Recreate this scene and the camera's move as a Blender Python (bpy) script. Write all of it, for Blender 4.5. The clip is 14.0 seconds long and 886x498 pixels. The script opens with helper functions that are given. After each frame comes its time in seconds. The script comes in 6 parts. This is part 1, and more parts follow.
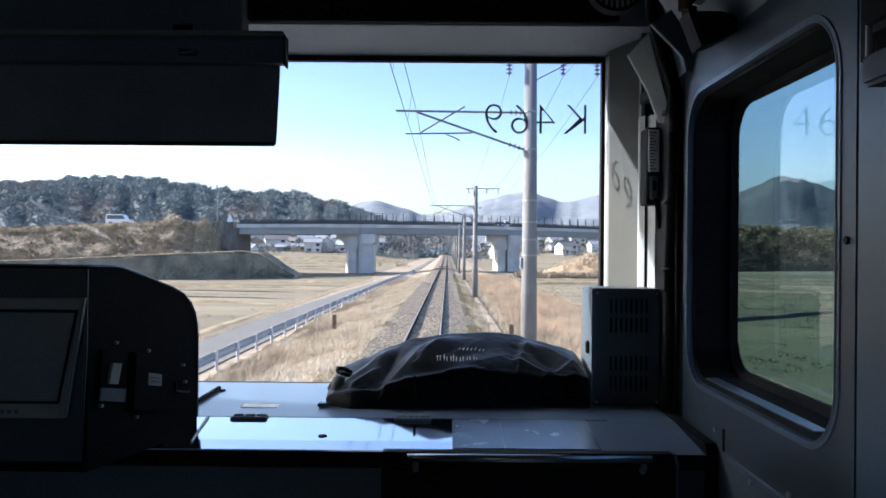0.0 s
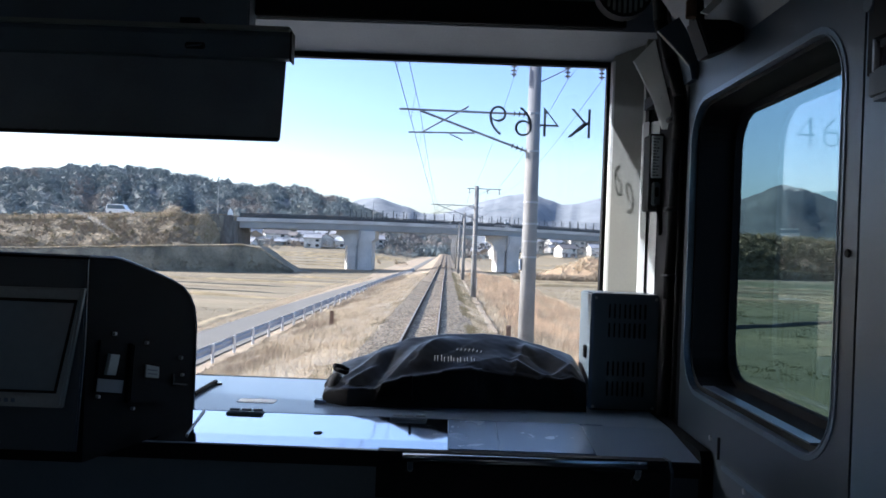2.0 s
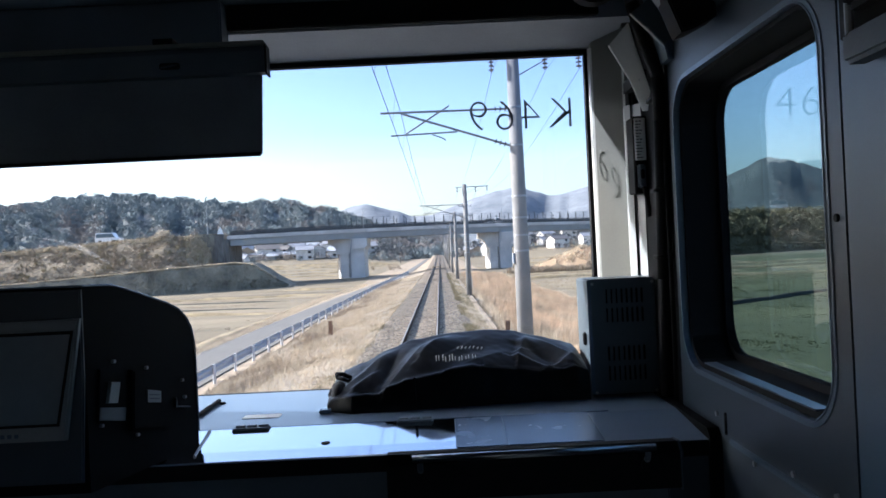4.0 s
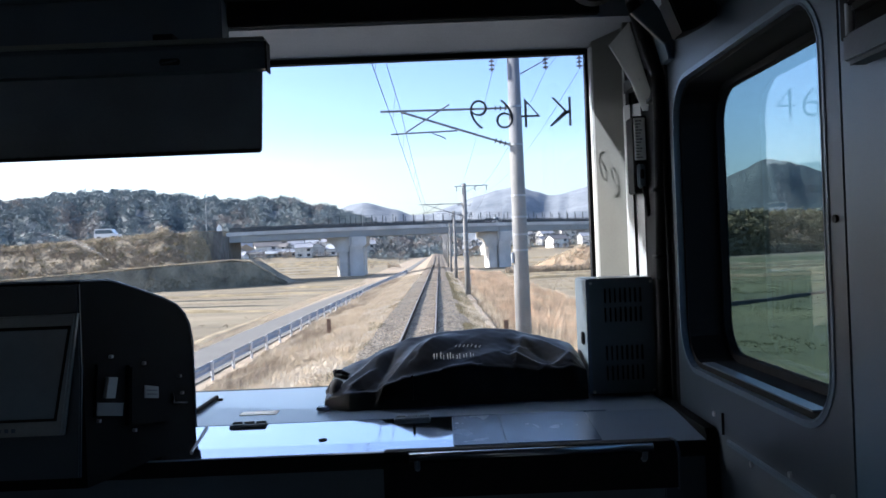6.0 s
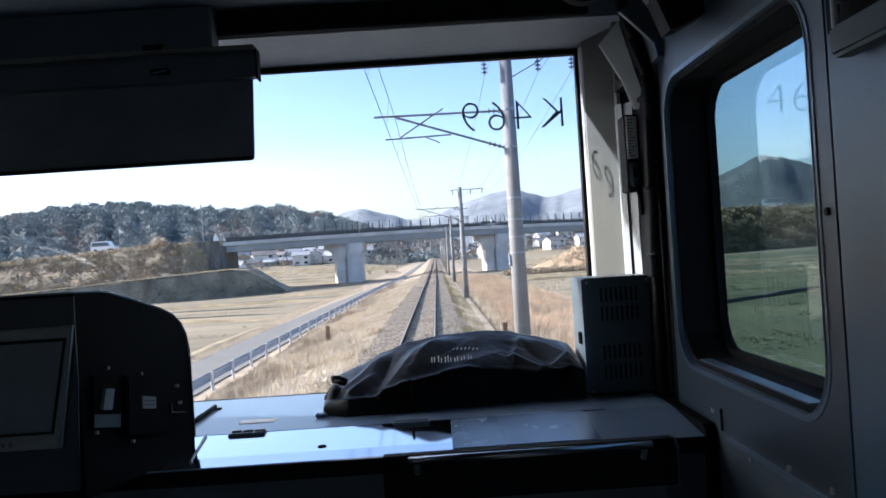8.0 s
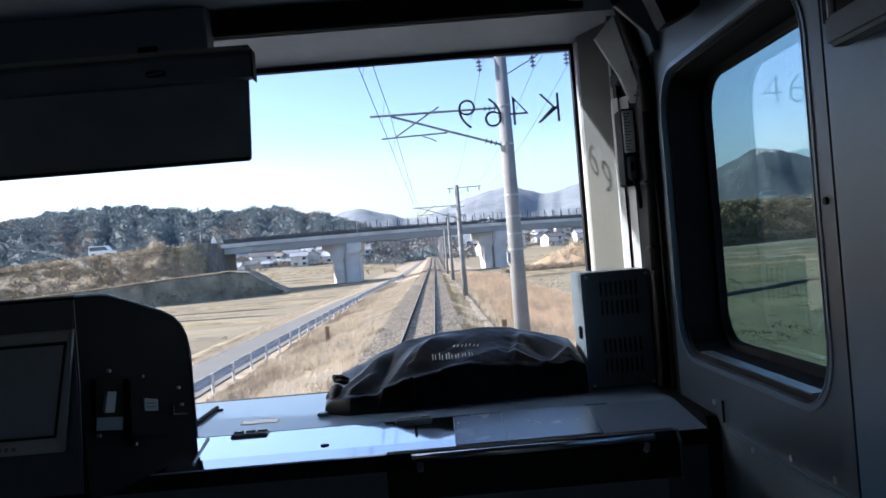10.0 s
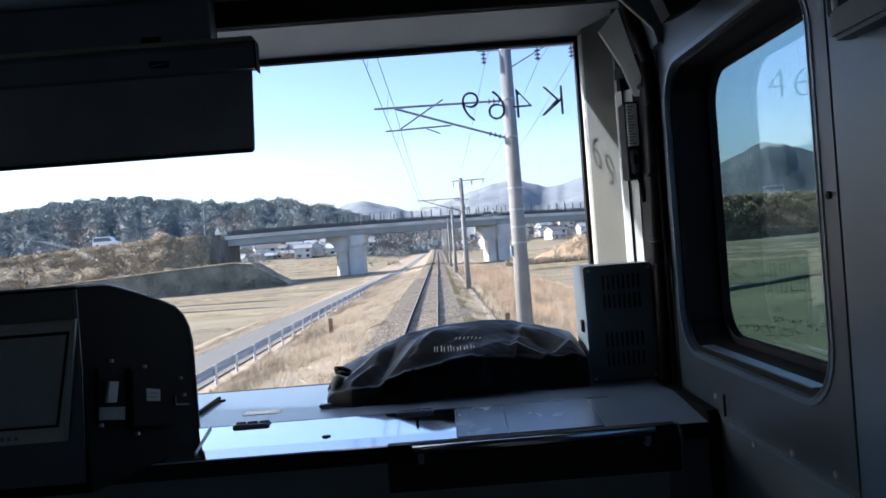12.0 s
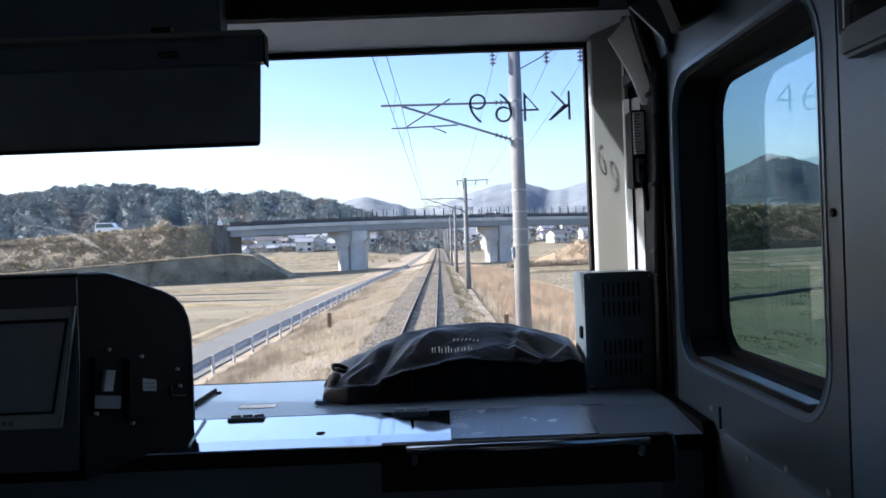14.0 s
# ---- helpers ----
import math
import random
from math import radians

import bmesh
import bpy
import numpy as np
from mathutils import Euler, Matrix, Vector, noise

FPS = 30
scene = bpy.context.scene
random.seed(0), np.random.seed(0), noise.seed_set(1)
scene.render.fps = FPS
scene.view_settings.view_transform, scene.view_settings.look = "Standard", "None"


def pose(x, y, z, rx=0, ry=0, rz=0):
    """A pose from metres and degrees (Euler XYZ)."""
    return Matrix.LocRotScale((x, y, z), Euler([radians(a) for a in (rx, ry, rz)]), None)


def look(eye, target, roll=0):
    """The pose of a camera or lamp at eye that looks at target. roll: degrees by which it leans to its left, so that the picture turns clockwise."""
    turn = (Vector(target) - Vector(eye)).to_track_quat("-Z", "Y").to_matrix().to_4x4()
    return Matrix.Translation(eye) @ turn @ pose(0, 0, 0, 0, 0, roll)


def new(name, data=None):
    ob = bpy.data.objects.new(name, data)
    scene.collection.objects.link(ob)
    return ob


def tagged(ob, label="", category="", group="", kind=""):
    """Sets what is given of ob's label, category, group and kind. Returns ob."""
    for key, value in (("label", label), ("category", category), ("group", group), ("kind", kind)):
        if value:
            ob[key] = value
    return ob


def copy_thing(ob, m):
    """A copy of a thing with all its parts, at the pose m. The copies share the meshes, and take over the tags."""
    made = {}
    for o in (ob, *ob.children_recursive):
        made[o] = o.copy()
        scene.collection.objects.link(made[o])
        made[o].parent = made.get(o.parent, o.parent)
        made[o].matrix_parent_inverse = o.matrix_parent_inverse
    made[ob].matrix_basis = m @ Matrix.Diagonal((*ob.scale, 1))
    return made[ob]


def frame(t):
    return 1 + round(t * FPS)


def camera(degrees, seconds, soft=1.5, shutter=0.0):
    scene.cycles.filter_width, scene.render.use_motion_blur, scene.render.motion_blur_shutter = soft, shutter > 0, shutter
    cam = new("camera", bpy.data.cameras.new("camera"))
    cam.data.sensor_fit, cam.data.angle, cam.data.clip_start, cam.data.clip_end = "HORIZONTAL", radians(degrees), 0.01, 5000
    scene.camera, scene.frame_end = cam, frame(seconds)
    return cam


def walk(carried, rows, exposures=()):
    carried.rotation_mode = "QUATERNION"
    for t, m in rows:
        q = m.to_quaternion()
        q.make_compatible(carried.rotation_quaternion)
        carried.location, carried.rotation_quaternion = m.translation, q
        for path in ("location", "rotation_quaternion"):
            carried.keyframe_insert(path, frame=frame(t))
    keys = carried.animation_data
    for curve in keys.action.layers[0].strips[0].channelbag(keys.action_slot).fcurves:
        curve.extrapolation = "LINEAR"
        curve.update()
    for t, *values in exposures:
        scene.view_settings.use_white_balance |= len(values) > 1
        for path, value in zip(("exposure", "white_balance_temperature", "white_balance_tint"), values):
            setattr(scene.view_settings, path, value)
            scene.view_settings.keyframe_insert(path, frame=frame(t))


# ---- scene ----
cam = camera(58.0, 14.0, soft=1.6)
PATH = [
    (0.0, pose(0.800, -0.001, 2.602, 90.05, -0.45, 0.32)),
    (0.5, pose(0.797, 0.001, 2.603, 89.44, -1.59, 0.17)),
    (1.0, pose(0.801, -0.001, 2.601, 90.00, -1.59, 0.42)),
    (1.5, pose(0.796, -0.004, 2.603, 89.45, -1.18, 0.12)),
    (2.0, pose(0.797, -0.002, 2.605, 89.99, -2.10, 0.28)),
    (2.5, pose(0.797, 0.000, 2.605, 90.30, -0.65, 0.01)),
    (3.0, pose(0.799, -0.001, 2.603, 90.24, 2.94, -0.35)),
    (5.5, pose(0.798, -0.000, 2.601, 89.82, 2.36, -0.21)),
    (6.0, pose(0.799, 0.000, 2.600, 89.95, 2.31, -0.32)),
    (6.5, pose(0.800, -0.000, 2.600, 89.80, 2.50, -0.20)),
    (7.0, pose(0.801, 0.000, 2.600, 89.95, 2.62, -0.17)),
    (7.5, pose(0.800, -0.000, 2.598, 90.22, 3.21, -0.38)),
    (8.0, pose(0.805, 0.000, 2.597, 90.24, 3.74, -0.51)),
    (10.5, pose(0.802, -0.000, 2.594, 90.00, 4.81, -0.65)),
    (11.0, pose(0.803, -0.000, 2.594, 89.78, 4.56, -0.41)),
    (11.5, pose(0.803, -0.000, 2.595, 89.61, 4.52, -0.34)),
    (12.0, pose(0.805, -0.000, 2.593, 89.62, 4.43, -0.39)),
    (12.5, pose(0.804, -0.001, 2.593, 89.69, 4.27, -0.44)),
    (13.0, pose(0.804, 0.001, 2.595, 89.53, 4.00, -0.30)),
    (13.5, pose(0.805, 0.000, 2.595, 89.34, 4.43, -0.31)),
    (14.0, pose(0.805, 0.001, 2.598, 89.56, 2.21, -0.27)),
]
walk(cam, PATH, [(0.0, 1.42, 5600, 13), (14.0, 1.42, 5600, 13)])

# ---- light ----
SUN_AZ, SUN_EL = radians(-77), radians(30.5)  # azimuth from straight ahead, clockwise
world = bpy.data.worlds.new("sky")
scene.world = world
world.use_nodes = True
wn = world.node_tree
sky = wn.nodes.new("ShaderNodeTexSky")
sky.sky_type, sky.sun_disc = "NISHITA", False
sky.sun_elevation, sky.sun_rotation = SUN_EL, SUN_AZ
sky.air_density, sky.dust_density, sky.ozone_density, sky.altitude = 1.0, 2.2, 1.6, 100
wn.nodes["Background"].inputs[1].default_value = 0.125
wn.links.new(sky.outputs[0], wn.nodes["Background"].inputs[0])
sun = new("sun", bpy.data.lights.new("sun", "SUN"))
sun.data.energy, sun.data.angle, sun.data.color = 4.9, radians(0.5), (1.0, 0.905, 0.76)
to_sun = Vector((math.sin(SUN_AZ) * math.cos(SUN_EL), math.cos(SUN_AZ) * math.cos(SUN_EL), math.sin(SUN_EL)))
sun.matrix_world = look(to_sun * 50, (0, 0, 0))


# ---- materials ----
def mat(name, base, rough=0.7, metal=0.0, var=0.25, scale=6.0, fine=60.0, bump=0.2, dist=0.003, second=None, coat=0.0, island=0.0, obj=0.0, spec=0.5, stretch=None):
    """A surface with a large stain noise, a fine grain and a small relief."""
    m = bpy.data.materials.new(name)
    m.use_nodes = True
    nt = m.node_tree
    n, l = nt.nodes, nt.links
    b = n["Principled BSDF"]
    b.inputs["Roughness"].default_value, b.inputs["Metallic"].default_value = rough, metal
    b.inputs["Coat Weight"].default_value, b.inputs["Specular IOR Level"].default_value = coat, spec
    b.inputs["Coat Roughness"].default_value = 0.12
    tc = n.new("ShaderNodeTexCoord")
    big, small = n.new("ShaderNodeTexNoise"), n.new("ShaderNodeTexNoise")
    big.inputs["Scale"].default_value, small.inputs["Scale"].default_value = scale, fine
    big.inputs["Detail"].default_value, small.inputs["Detail"].default_value = 6, 4
    where = tc.outputs["Object"]
    if stretch:
        mp = n.new("ShaderNodeMapping")
        mp.inputs["Scale"].default_value = stretch
        l.new(where, mp.inputs["Vector"])
        where = mp.outputs[0]
    l.new(where, big.inputs["Vector"])
    l.new(where, small.inputs["Vector"])
    add = n.new("ShaderNodeMath")
    add.operation = "MULTIPLY_ADD"
    add.inputs[1].default_value = 0.45
    l.new(small.outputs["Fac"], add.inputs[0])
    l.new(big.outputs["Fac"], add.inputs[2])
    last = add.outputs[0]
    for amount, node, out in ((island, "ShaderNodeNewGeometry", "Random Per Island"), (obj, "ShaderNodeObjectInfo", "Random")):
        if amount:
            r, a = n.new(node), n.new("ShaderNodeMath")
            a.operation = "MULTIPLY_ADD"
            a.inputs[1].default_value = amount
            l.new(r.outputs[out], a.inputs[0])
            l.new(last, a.inputs[2])
            last = a.outputs[0]
    ramp = n.new("ShaderNodeValToRGB")
    lo = [c * (1 - var) for c in base]
    hi = second or [min(1, c * (1 + var)) for c in base]
    ramp.color_ramp.elements[0].position, ramp.color_ramp.elements[0].color = 0.45, (*lo, 1)
    ramp.color_ramp.elements[1].position, ramp.color_ramp.elements[1].color = 0.95 + 0.8 * (island + obj), (*hi, 1)
    l.new(last, ramp.inputs["Fac"])
    l.new(ramp.outputs[0], b.inputs["Base Color"])
    rr = n.new("ShaderNodeMapRange")
    rr.inputs["To Min"].default_value, rr.inputs["To Max"].default_value = max(0, rough - 0.08), min(1, rough + 0.08)
    l.new(big.outputs["Fac"], rr.inputs["Value"])
    l.new(rr.outputs[0], b.inputs["Roughness"])
    if bump:
        bp = n.new("ShaderNodeBump")
        bp.inputs["Strength"].default_value, bp.inputs["Distance"].default_value = bump, dist
        l.new(small.outputs["Fac"], bp.inputs["Height"])
        l.new(bp.outputs[0], b.inputs["Normal"])
    return m


def glass(name, tint=(1, 1, 1), rough=0.0):
    m = bpy.data.materials.new(name)
    m.use_nodes = True
    b = m.node_tree.nodes["Principled BSDF"]
    b.inputs["Base Color"].default_value = (*tint, 1)
    b.inputs["Transmission Weight"].default_value, b.inputs["Roughness"].default_value = 1.0, rough
    b.inputs["IOR"].default_value = 1.45
    return m


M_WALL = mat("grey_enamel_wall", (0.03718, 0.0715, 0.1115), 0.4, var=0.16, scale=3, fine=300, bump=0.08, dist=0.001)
# Darker copy of the wall enamel; the dimmer light is in the colour.
M_PANEL = mat("shade_dark_enamel", (0.01188, 0.02376, 0.03816), 0.42, var=0.2, scale=3, fine=300, bump=0.1, dist=0.001)
# Lighter copy of the enamel: window light on the edges, put into the colour.
M_LIP = mat("lit_enamel_lip", (0.06375, 0.09375, 0.135), 0.35, var=0.3, scale=8, fine=120, bump=0.08, dist=0.001)
M_LINER = mat("dark_grey_liner", (0.06, 0.078, 0.096), 0.6, var=0.2, fine=200, bump=0.1, dist=0.001)
M_REVEAL = mat("cream_painted_reveal", (0.117, 0.121, 0.107), 0.5, var=0.1, scale=5, fine=150, bump=0.06, dist=0.001)
M_HEADER = mat("grey_header_paint", (0.2565, 0.2755, 0.304), 0.55, var=0.12, fine=150, bump=0.06, dist=0.001)
M_BLACK = mat("black_rubber", (0.005, 0.005, 0.006), 0.75, var=0.3, fine=180, bump=0.1, dist=0.001, spec=0.15)
M_DASH = mat("blue_grey_dash_paint", (0.085, 0.125, 0.185), 0.34, var=0.14, scale=4, fine=250, bump=0.04, dist=0.0005, coat=0.25, spec=0.6)
M_RAILGREY = mat("olive_grey_strip", (0.13, 0.135, 0.12), 0.6, var=0.2, fine=150, bump=0.05, dist=0.0005)
M_PLATE = mat("polished_grey_plate", (0.86, 0.88, 0.9), 0.055, metal=1.0, var=0.05, scale=3, fine=120, bump=0.012, dist=0.0004)
M_SATIN = mat("satin_grey_plate", (0.125, 0.165, 0.225), 0.26, metal=0.3, var=0.1, scale=4, fine=160, bump=0.03, dist=0.0005)
M_CONSOLE = mat("charcoal_console_plastic", (0.0038, 0.0048, 0.006), 0.72, var=0.25, fine=300, bump=0.15, dist=0.0008, spec=0.06)
M_BEZEL = mat("grey_monitor_bezel", (0.19, 0.21, 0.22), 0.5, var=0.15, fine=200, bump=0.08, dist=0.0006)
M_SCREEN = mat("dark_screen_glass", (0.1, 0.135, 0.165), 0.25, var=0.1, bump=0.0)
M_CHROME = mat("worn_chrome", (0.3, 0.3, 0.3), 0.22, metal=1.0, var=0.12, fine=90, bump=0.03, dist=0.0005)
M_BAG = mat("black_nylon", (0.003, 0.0034, 0.0042), 0.36, var=0.3, scale=9, fine=60, bump=0.12, dist=0.0015, spec=0.11)
M_WHITE = mat("white_paper", (0.85, 0.86, 0.84), 0.6, var=0.05, bump=0.0)
M_INK = mat("dark_ink", (0.045, 0.06, 0.075), 0.6, var=0.1, bump=0.0)
M_GREYBOX = mat("grey_enclosure_paint", (0.055, 0.075, 0.092), 0.5, var=0.12, scale=7, fine=200, bump=0.08, dist=0.0008)
M_BLIND = mat("black_blind_fabric", (0.12, 0.135, 0.155), 0.85, var=0.2, fine=350, bump=0.2, dist=0.001)
M_CREAM = mat("pale_cream_strip", (0.368, 0.376, 0.36), 0.45, var=0.08, bump=0.02)
M_GLASS = glass("clear_windscreen_glass")
M_TINT = glass("green_tinted_glass", (0.33, 0.44, 0.465))

M_BALLAST = mat("brown_ballast", (0.14, 0.11, 0.075), 0.95, var=0.4, scale=1.2, fine=14, bump=0.7, dist=0.05)
M_STONE = mat("ballast_stone", (0.13, 0.105, 0.075), 0.95, var=0.2, second=(0.4, 0.335, 0.245), scale=3, fine=20, bump=0.2, island=0.7)
M_STRAW = mat("dry_straw_ground", (0.27, 0.21, 0.145), 1.0, var=0.35, scale=0.5, fine=9, bump=0.8, dist=0.05, second=(0.38, 0.305, 0.21))
M_BLADE = mat("dry_grass_blades", (0.43, 0.345, 0.235), 0.9, var=0.35, scale=0.5, fine=9, bump=0.0, second=(0.6, 0.51, 0.37), island=0.4)
M_BLEACH = mat("bleached_stem_straw", (0.48, 0.424, 0.336), 0.9, var=0.3, scale=0.5, fine=9, bump=0.0, second=(0.64, 0.592, 0.496), island=0.4)
M_REED = mat("russet_reed_blades", (0.47, 0.315, 0.195), 0.9, var=0.35, scale=0.4, fine=9, bump=0.0, second=(0.62, 0.455, 0.3), island=0.4)
M_FIELD = mat("stubble_field", (0.1323, 0.1062, 0.0594), 1.0, var=0.4, scale=0.22, fine=2.0, bump=0.7, dist=0.1, second=(0.2448, 0.1989, 0.1224), stretch=(0.14, 1.0, 1.0))
M_GREEN = mat("winter_green_field", (0.03456, 0.05616, 0.01368), 1.0, var=0.45, scale=0.12, fine=5.0, bump=0.6, dist=0.1, second=(0.1152, 0.1123, 0.0432), stretch=(0.3, 1.0, 1.0))
M_TURF = mat("green_grass_blades", (0.05184, 0.06624, 0.01944), 0.95, var=0.4, scale=0.15, fine=2, bump=0.0, second=(0.09216, 0.09504, 0.03744), island=0.4)
M_PLOUGH = mat("brown_ploughed_soil", (0.16, 0.12, 0.072), 1.0, var=0.35, scale=0.8, fine=6, bump=0.9, dist=0.06, second=(0.272, 0.212, 0.132))
M_BUND = mat("dry_bund_grass", (0.24, 0.192, 0.112), 1.0, var=0.5, scale=0.6, fine=6, bump=0.8, dist=0.08)
M_SCRUB = mat("brown_scrub_slope", (0.2016, 0.162, 0.108), 1.0, var=0.5, scale=0.25, fine=1.5, bump=1.0, dist=0.3, second=(0.2736, 0.2232, 0.1476))
M_ASPHALT = mat("pale_worn_asphalt", (0.128, 0.122, 0.108), 0.9, var=0.15, scale=0.5, fine=30, bump=0.3, dist=0.01)
M_CONC = mat("weathered_concrete", (0.49, 0.485, 0.475), 0.9, var=0.25, scale=0.35, fine=5, bump=0.25, dist=0.02)
M_GIRDER = mat("grey_girder_paint", (0.267, 0.28, 0.288), 0.7, var=0.15, scale=0.3, fine=4, bump=0.1, dist=0.01)
M_POLE = mat("pale_concrete_pole", (0.2, 0.196, 0.19), 0.85, var=0.25, scale=1.2, fine=20, bump=0.2, dist=0.006)
M_STEEL = mat("galvanised_steel", (0.3, 0.31, 0.32), 0.5, metal=0.7, var=0.2, fine=30, bump=0.05)
M_WIRE = mat("dark_wire", (0.06, 0.06, 0.065), 0.6, metal=0.3, var=0.2, bump=0.0)
M_RAILTOP = mat("polished_rail_steel", (0.36, 0.31, 0.26), 0.5, metal=1.0, var=0.12, fine=30, bump=0.03)
M_RAILSIDE = mat("rusty_rail_steel", (0.06, 0.038, 0.025), 1.0, var=0.35, fine=30, bump=0.3, spec=0.05)
# White paint toned blue-grey: the shade on the beam's back is in the colour.
M_GUARD = mat("shaded_white_paint", (0.3, 0.33, 0.38), 0.7, var=0.15, fine=12, bump=0.05)
M_CERAM = mat("glazed_insulator", (0.12, 0.12, 0.13), 0.2, var=0.2, bump=0.0)
# Distant trees: pale bluish base colours carry the haze of the air.
M_FOREST = mat("hazed_evergreen_crowns", (0.1534, 0.1898, 0.2002), 1.0, var=0.3, scale=0.02, fine=0.5, bump=0.5, dist=0.5, second=(0.2145, 0.2496, 0.2522), island=0.15)
M_BROWNWOOD = mat("hazed_brown_crowns", (0.196, 0.177, 0.1658), 1.0, var=0.3, scale=0.05, fine=0.7, bump=0.6, dist=0.5, second=(0.2576, 0.233, 0.2106), island=0.2)
M_BELT = mat("hazed_bare_trees", (0.085, 0.094, 0.1), 1.0, var=0.3, scale=0.05, fine=0.7, bump=0.6, dist=0.5, second=(0.125, 0.13, 0.13), island=0.2)
M_BAMBOO = mat("pale_bamboo_crowns", (0.15, 0.16, 0.09), 1.0, var=0.4, scale=0.3, fine=2, bump=0.6, dist=0.3, second=(0.23, 0.235, 0.14), island=0.4)
M_SALOON = mat("pale_saloon_lining", (0.17, 0.2, 0.24), 0.6, var=0.1, bump=0.05)
# Ridge floor lightened so shaded gaps between crowns look lifted by haze.
M_RIDGE = mat("hazed_ridge_floor", (0.125, 0.1475, 0.155), 1.0, var=0.4, scale=0.012, fine=0.12, bump=0.7, dist=3.0, second=(0.175, 0.19, 0.1875))
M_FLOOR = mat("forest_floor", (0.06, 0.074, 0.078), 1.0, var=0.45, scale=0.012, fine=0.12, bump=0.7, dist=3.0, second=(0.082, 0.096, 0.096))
# The far range's blue-grey is aerial haze put into the colour.
M_MOUNT = mat("hazed_far_woodland", (0.135, 0.16, 0.19), 1.0, var=0.22, scale=0.009, fine=0.04, bump=0.4, dist=10, second=(0.215, 0.235, 0.255))
M_OLDCONC = mat("stained_old_concrete", (0.0864, 0.0864, 0.0828), 0.95, var=0.5, scale=0.9, fine=4, bump=0.3, dist=0.02, second=(0.18, 0.1764, 0.1692), stretch=(1.0, 1.0, 0.3))
# Earth toned darker for the terrace face, whose shade is partly painted in.
M_EARTH = mat("shade_toned_earth", (0.1782, 0.1633, 0.1242), 1.0, var=0.4, scale=0.4, fine=3, bump=1.0, dist=0.15, second=(0.2875, 0.2587, 0.1898))
M_HEATH = mat("brown_bush_twigs", (0.165, 0.128, 0.09), 1.0, var=0.5, scale=0.3, fine=2, bump=0.5, dist=0.1, second=(0.31, 0.25, 0.178), island=0.9)
M_SLEEPER = mat("worn_concrete_sleeper", (0.192, 0.156, 0.112), 0.95, var=0.3, scale=2, fine=20, bump=0.3, obj=0.4)
M_STUB = mat("brown_stubble", (0.28, 0.228, 0.147), 1.0, var=0.3, scale=0.1, fine=2, bump=0.0, second=(0.346, 0.28, 0.184), island=0.4)


# ---- mesh helpers ----
def link(name, bm, material, parent=None, label="", smooth=False):
    me = bpy.data.meshes.new(name)
    bm.to_mesh(me)
    bm.free()
    for m in (material if isinstance(material, (list, tuple)) else (material,)):
        me.materials.append(m)
    if smooth:
        for p in me.polygons:
            p.use_smooth = True
    ob = new(name, me)
    if parent is not None:
        ob.parent = parent
    if label:
        ob["label"] = label
    return ob


def part(name, bm, material, parent, label="", smooth=False):
    return link(name, bm, material, parent, label, smooth)


def shared(name, mesh, parent, m):
    """One more object on a mesh that already exists."""
    ob = new(name, mesh)
    ob.parent = parent
    ob.matrix_basis = m
    return ob


def empty(name, at, label, category, group="", kind=""):
    ob = new(name)
    ob.location = at
    ob.empty_display_size = 0.1
    return tagged(ob, label, category, group, kind)


def box(x0, x1, y0, y1, z0, z1, bevel=0.0, seg=2, bm=None):
    out = bm or bmesh.new()
    r = bmesh.ops.create_cube(out, size=1)
    vs = r["verts"]
    bmesh.ops.scale(out, vec=(x1 - x0, y1 - y0, z1 - z0), verts=vs)
    bmesh.ops.translate(out, vec=((x0 + x1) / 2, (y0 + y1) / 2, (z0 + z1) / 2), verts=vs)
    if bevel:
        es = list({e for v in vs for e in v.link_edges})
        bmesh.ops.bevel(out, geom=es, offset=bevel, segments=seg, affect="EDGES", clamp_overlap=True)
    return out


def prism(points, axis, a, b, bevel=0.0, bm=None):
    """A closed outline in the plane across axis, drawn out from a to b."""
    out = bm or bmesh.new()
    put = {"x": lambda p, q, t: (t, p, q), "y": lambda p, q, t: (p, t, q), "z": lambda p, q, t: (p, q, t)}[axis]
    lo = [out.verts.new(put(p, q, a)) for p, q in points]
    hi = [out.verts.new(put(p, q, b)) for p, q in points]
    n = len(points)
    fs = [out.faces.new(lo[::-1]), out.faces.new(hi)]
    for i in range(n):
        fs.append(out.faces.new((lo[i], lo[(i + 1) % n], hi[(i + 1) % n], hi[i])))
    bmesh.ops.recalc_face_normals(out, faces=fs)
    if bevel:
        es = [e for e in out.edges if e.verts[0] in lo and e.verts[1] in lo or e.verts[0] in hi and e.verts[1] in hi]
        bmesh.ops.bevel(out, geom=es, offset=bevel, segments=2, affect="EDGES", clamp_overlap=True)
    return out


def rod(p, q, r, r2=None, seg=12, bm=None):
    out = bm or bmesh.new()
    p, q = Vector(p), Vector(q)
    d = q - p
    t = d.to_track_quat("Z", "Y").to_matrix().to_4x4()
    bmesh.ops.create_cone(out, cap_ends=True, segments=seg, radius1=r, radius2=r if r2 is None else r2, depth=d.length, matrix=Matrix.Translation((p + q) / 2) @ t)
    return out


def tube(points, r, seg=8, bm=None):
    out = bm or bmesh.new()
    for p, q in zip(points, points[1:]):
        rod(p, q, r, seg=seg, bm=out)
    for p in points[1:-1]:
        bmesh.ops.create_icosphere(out, subdivisions=1, radius=r * 1.02, matrix=Matrix.Translation(p))
    return out


def ball(c, radii):
    out = bmesh.new()
    bmesh.ops.create_uvsphere(out, u_segments=20, v_segments=12, radius=1.0, matrix=Matrix.Translation(c) @ Matrix.Diagonal((*radii, 1)))
    return out


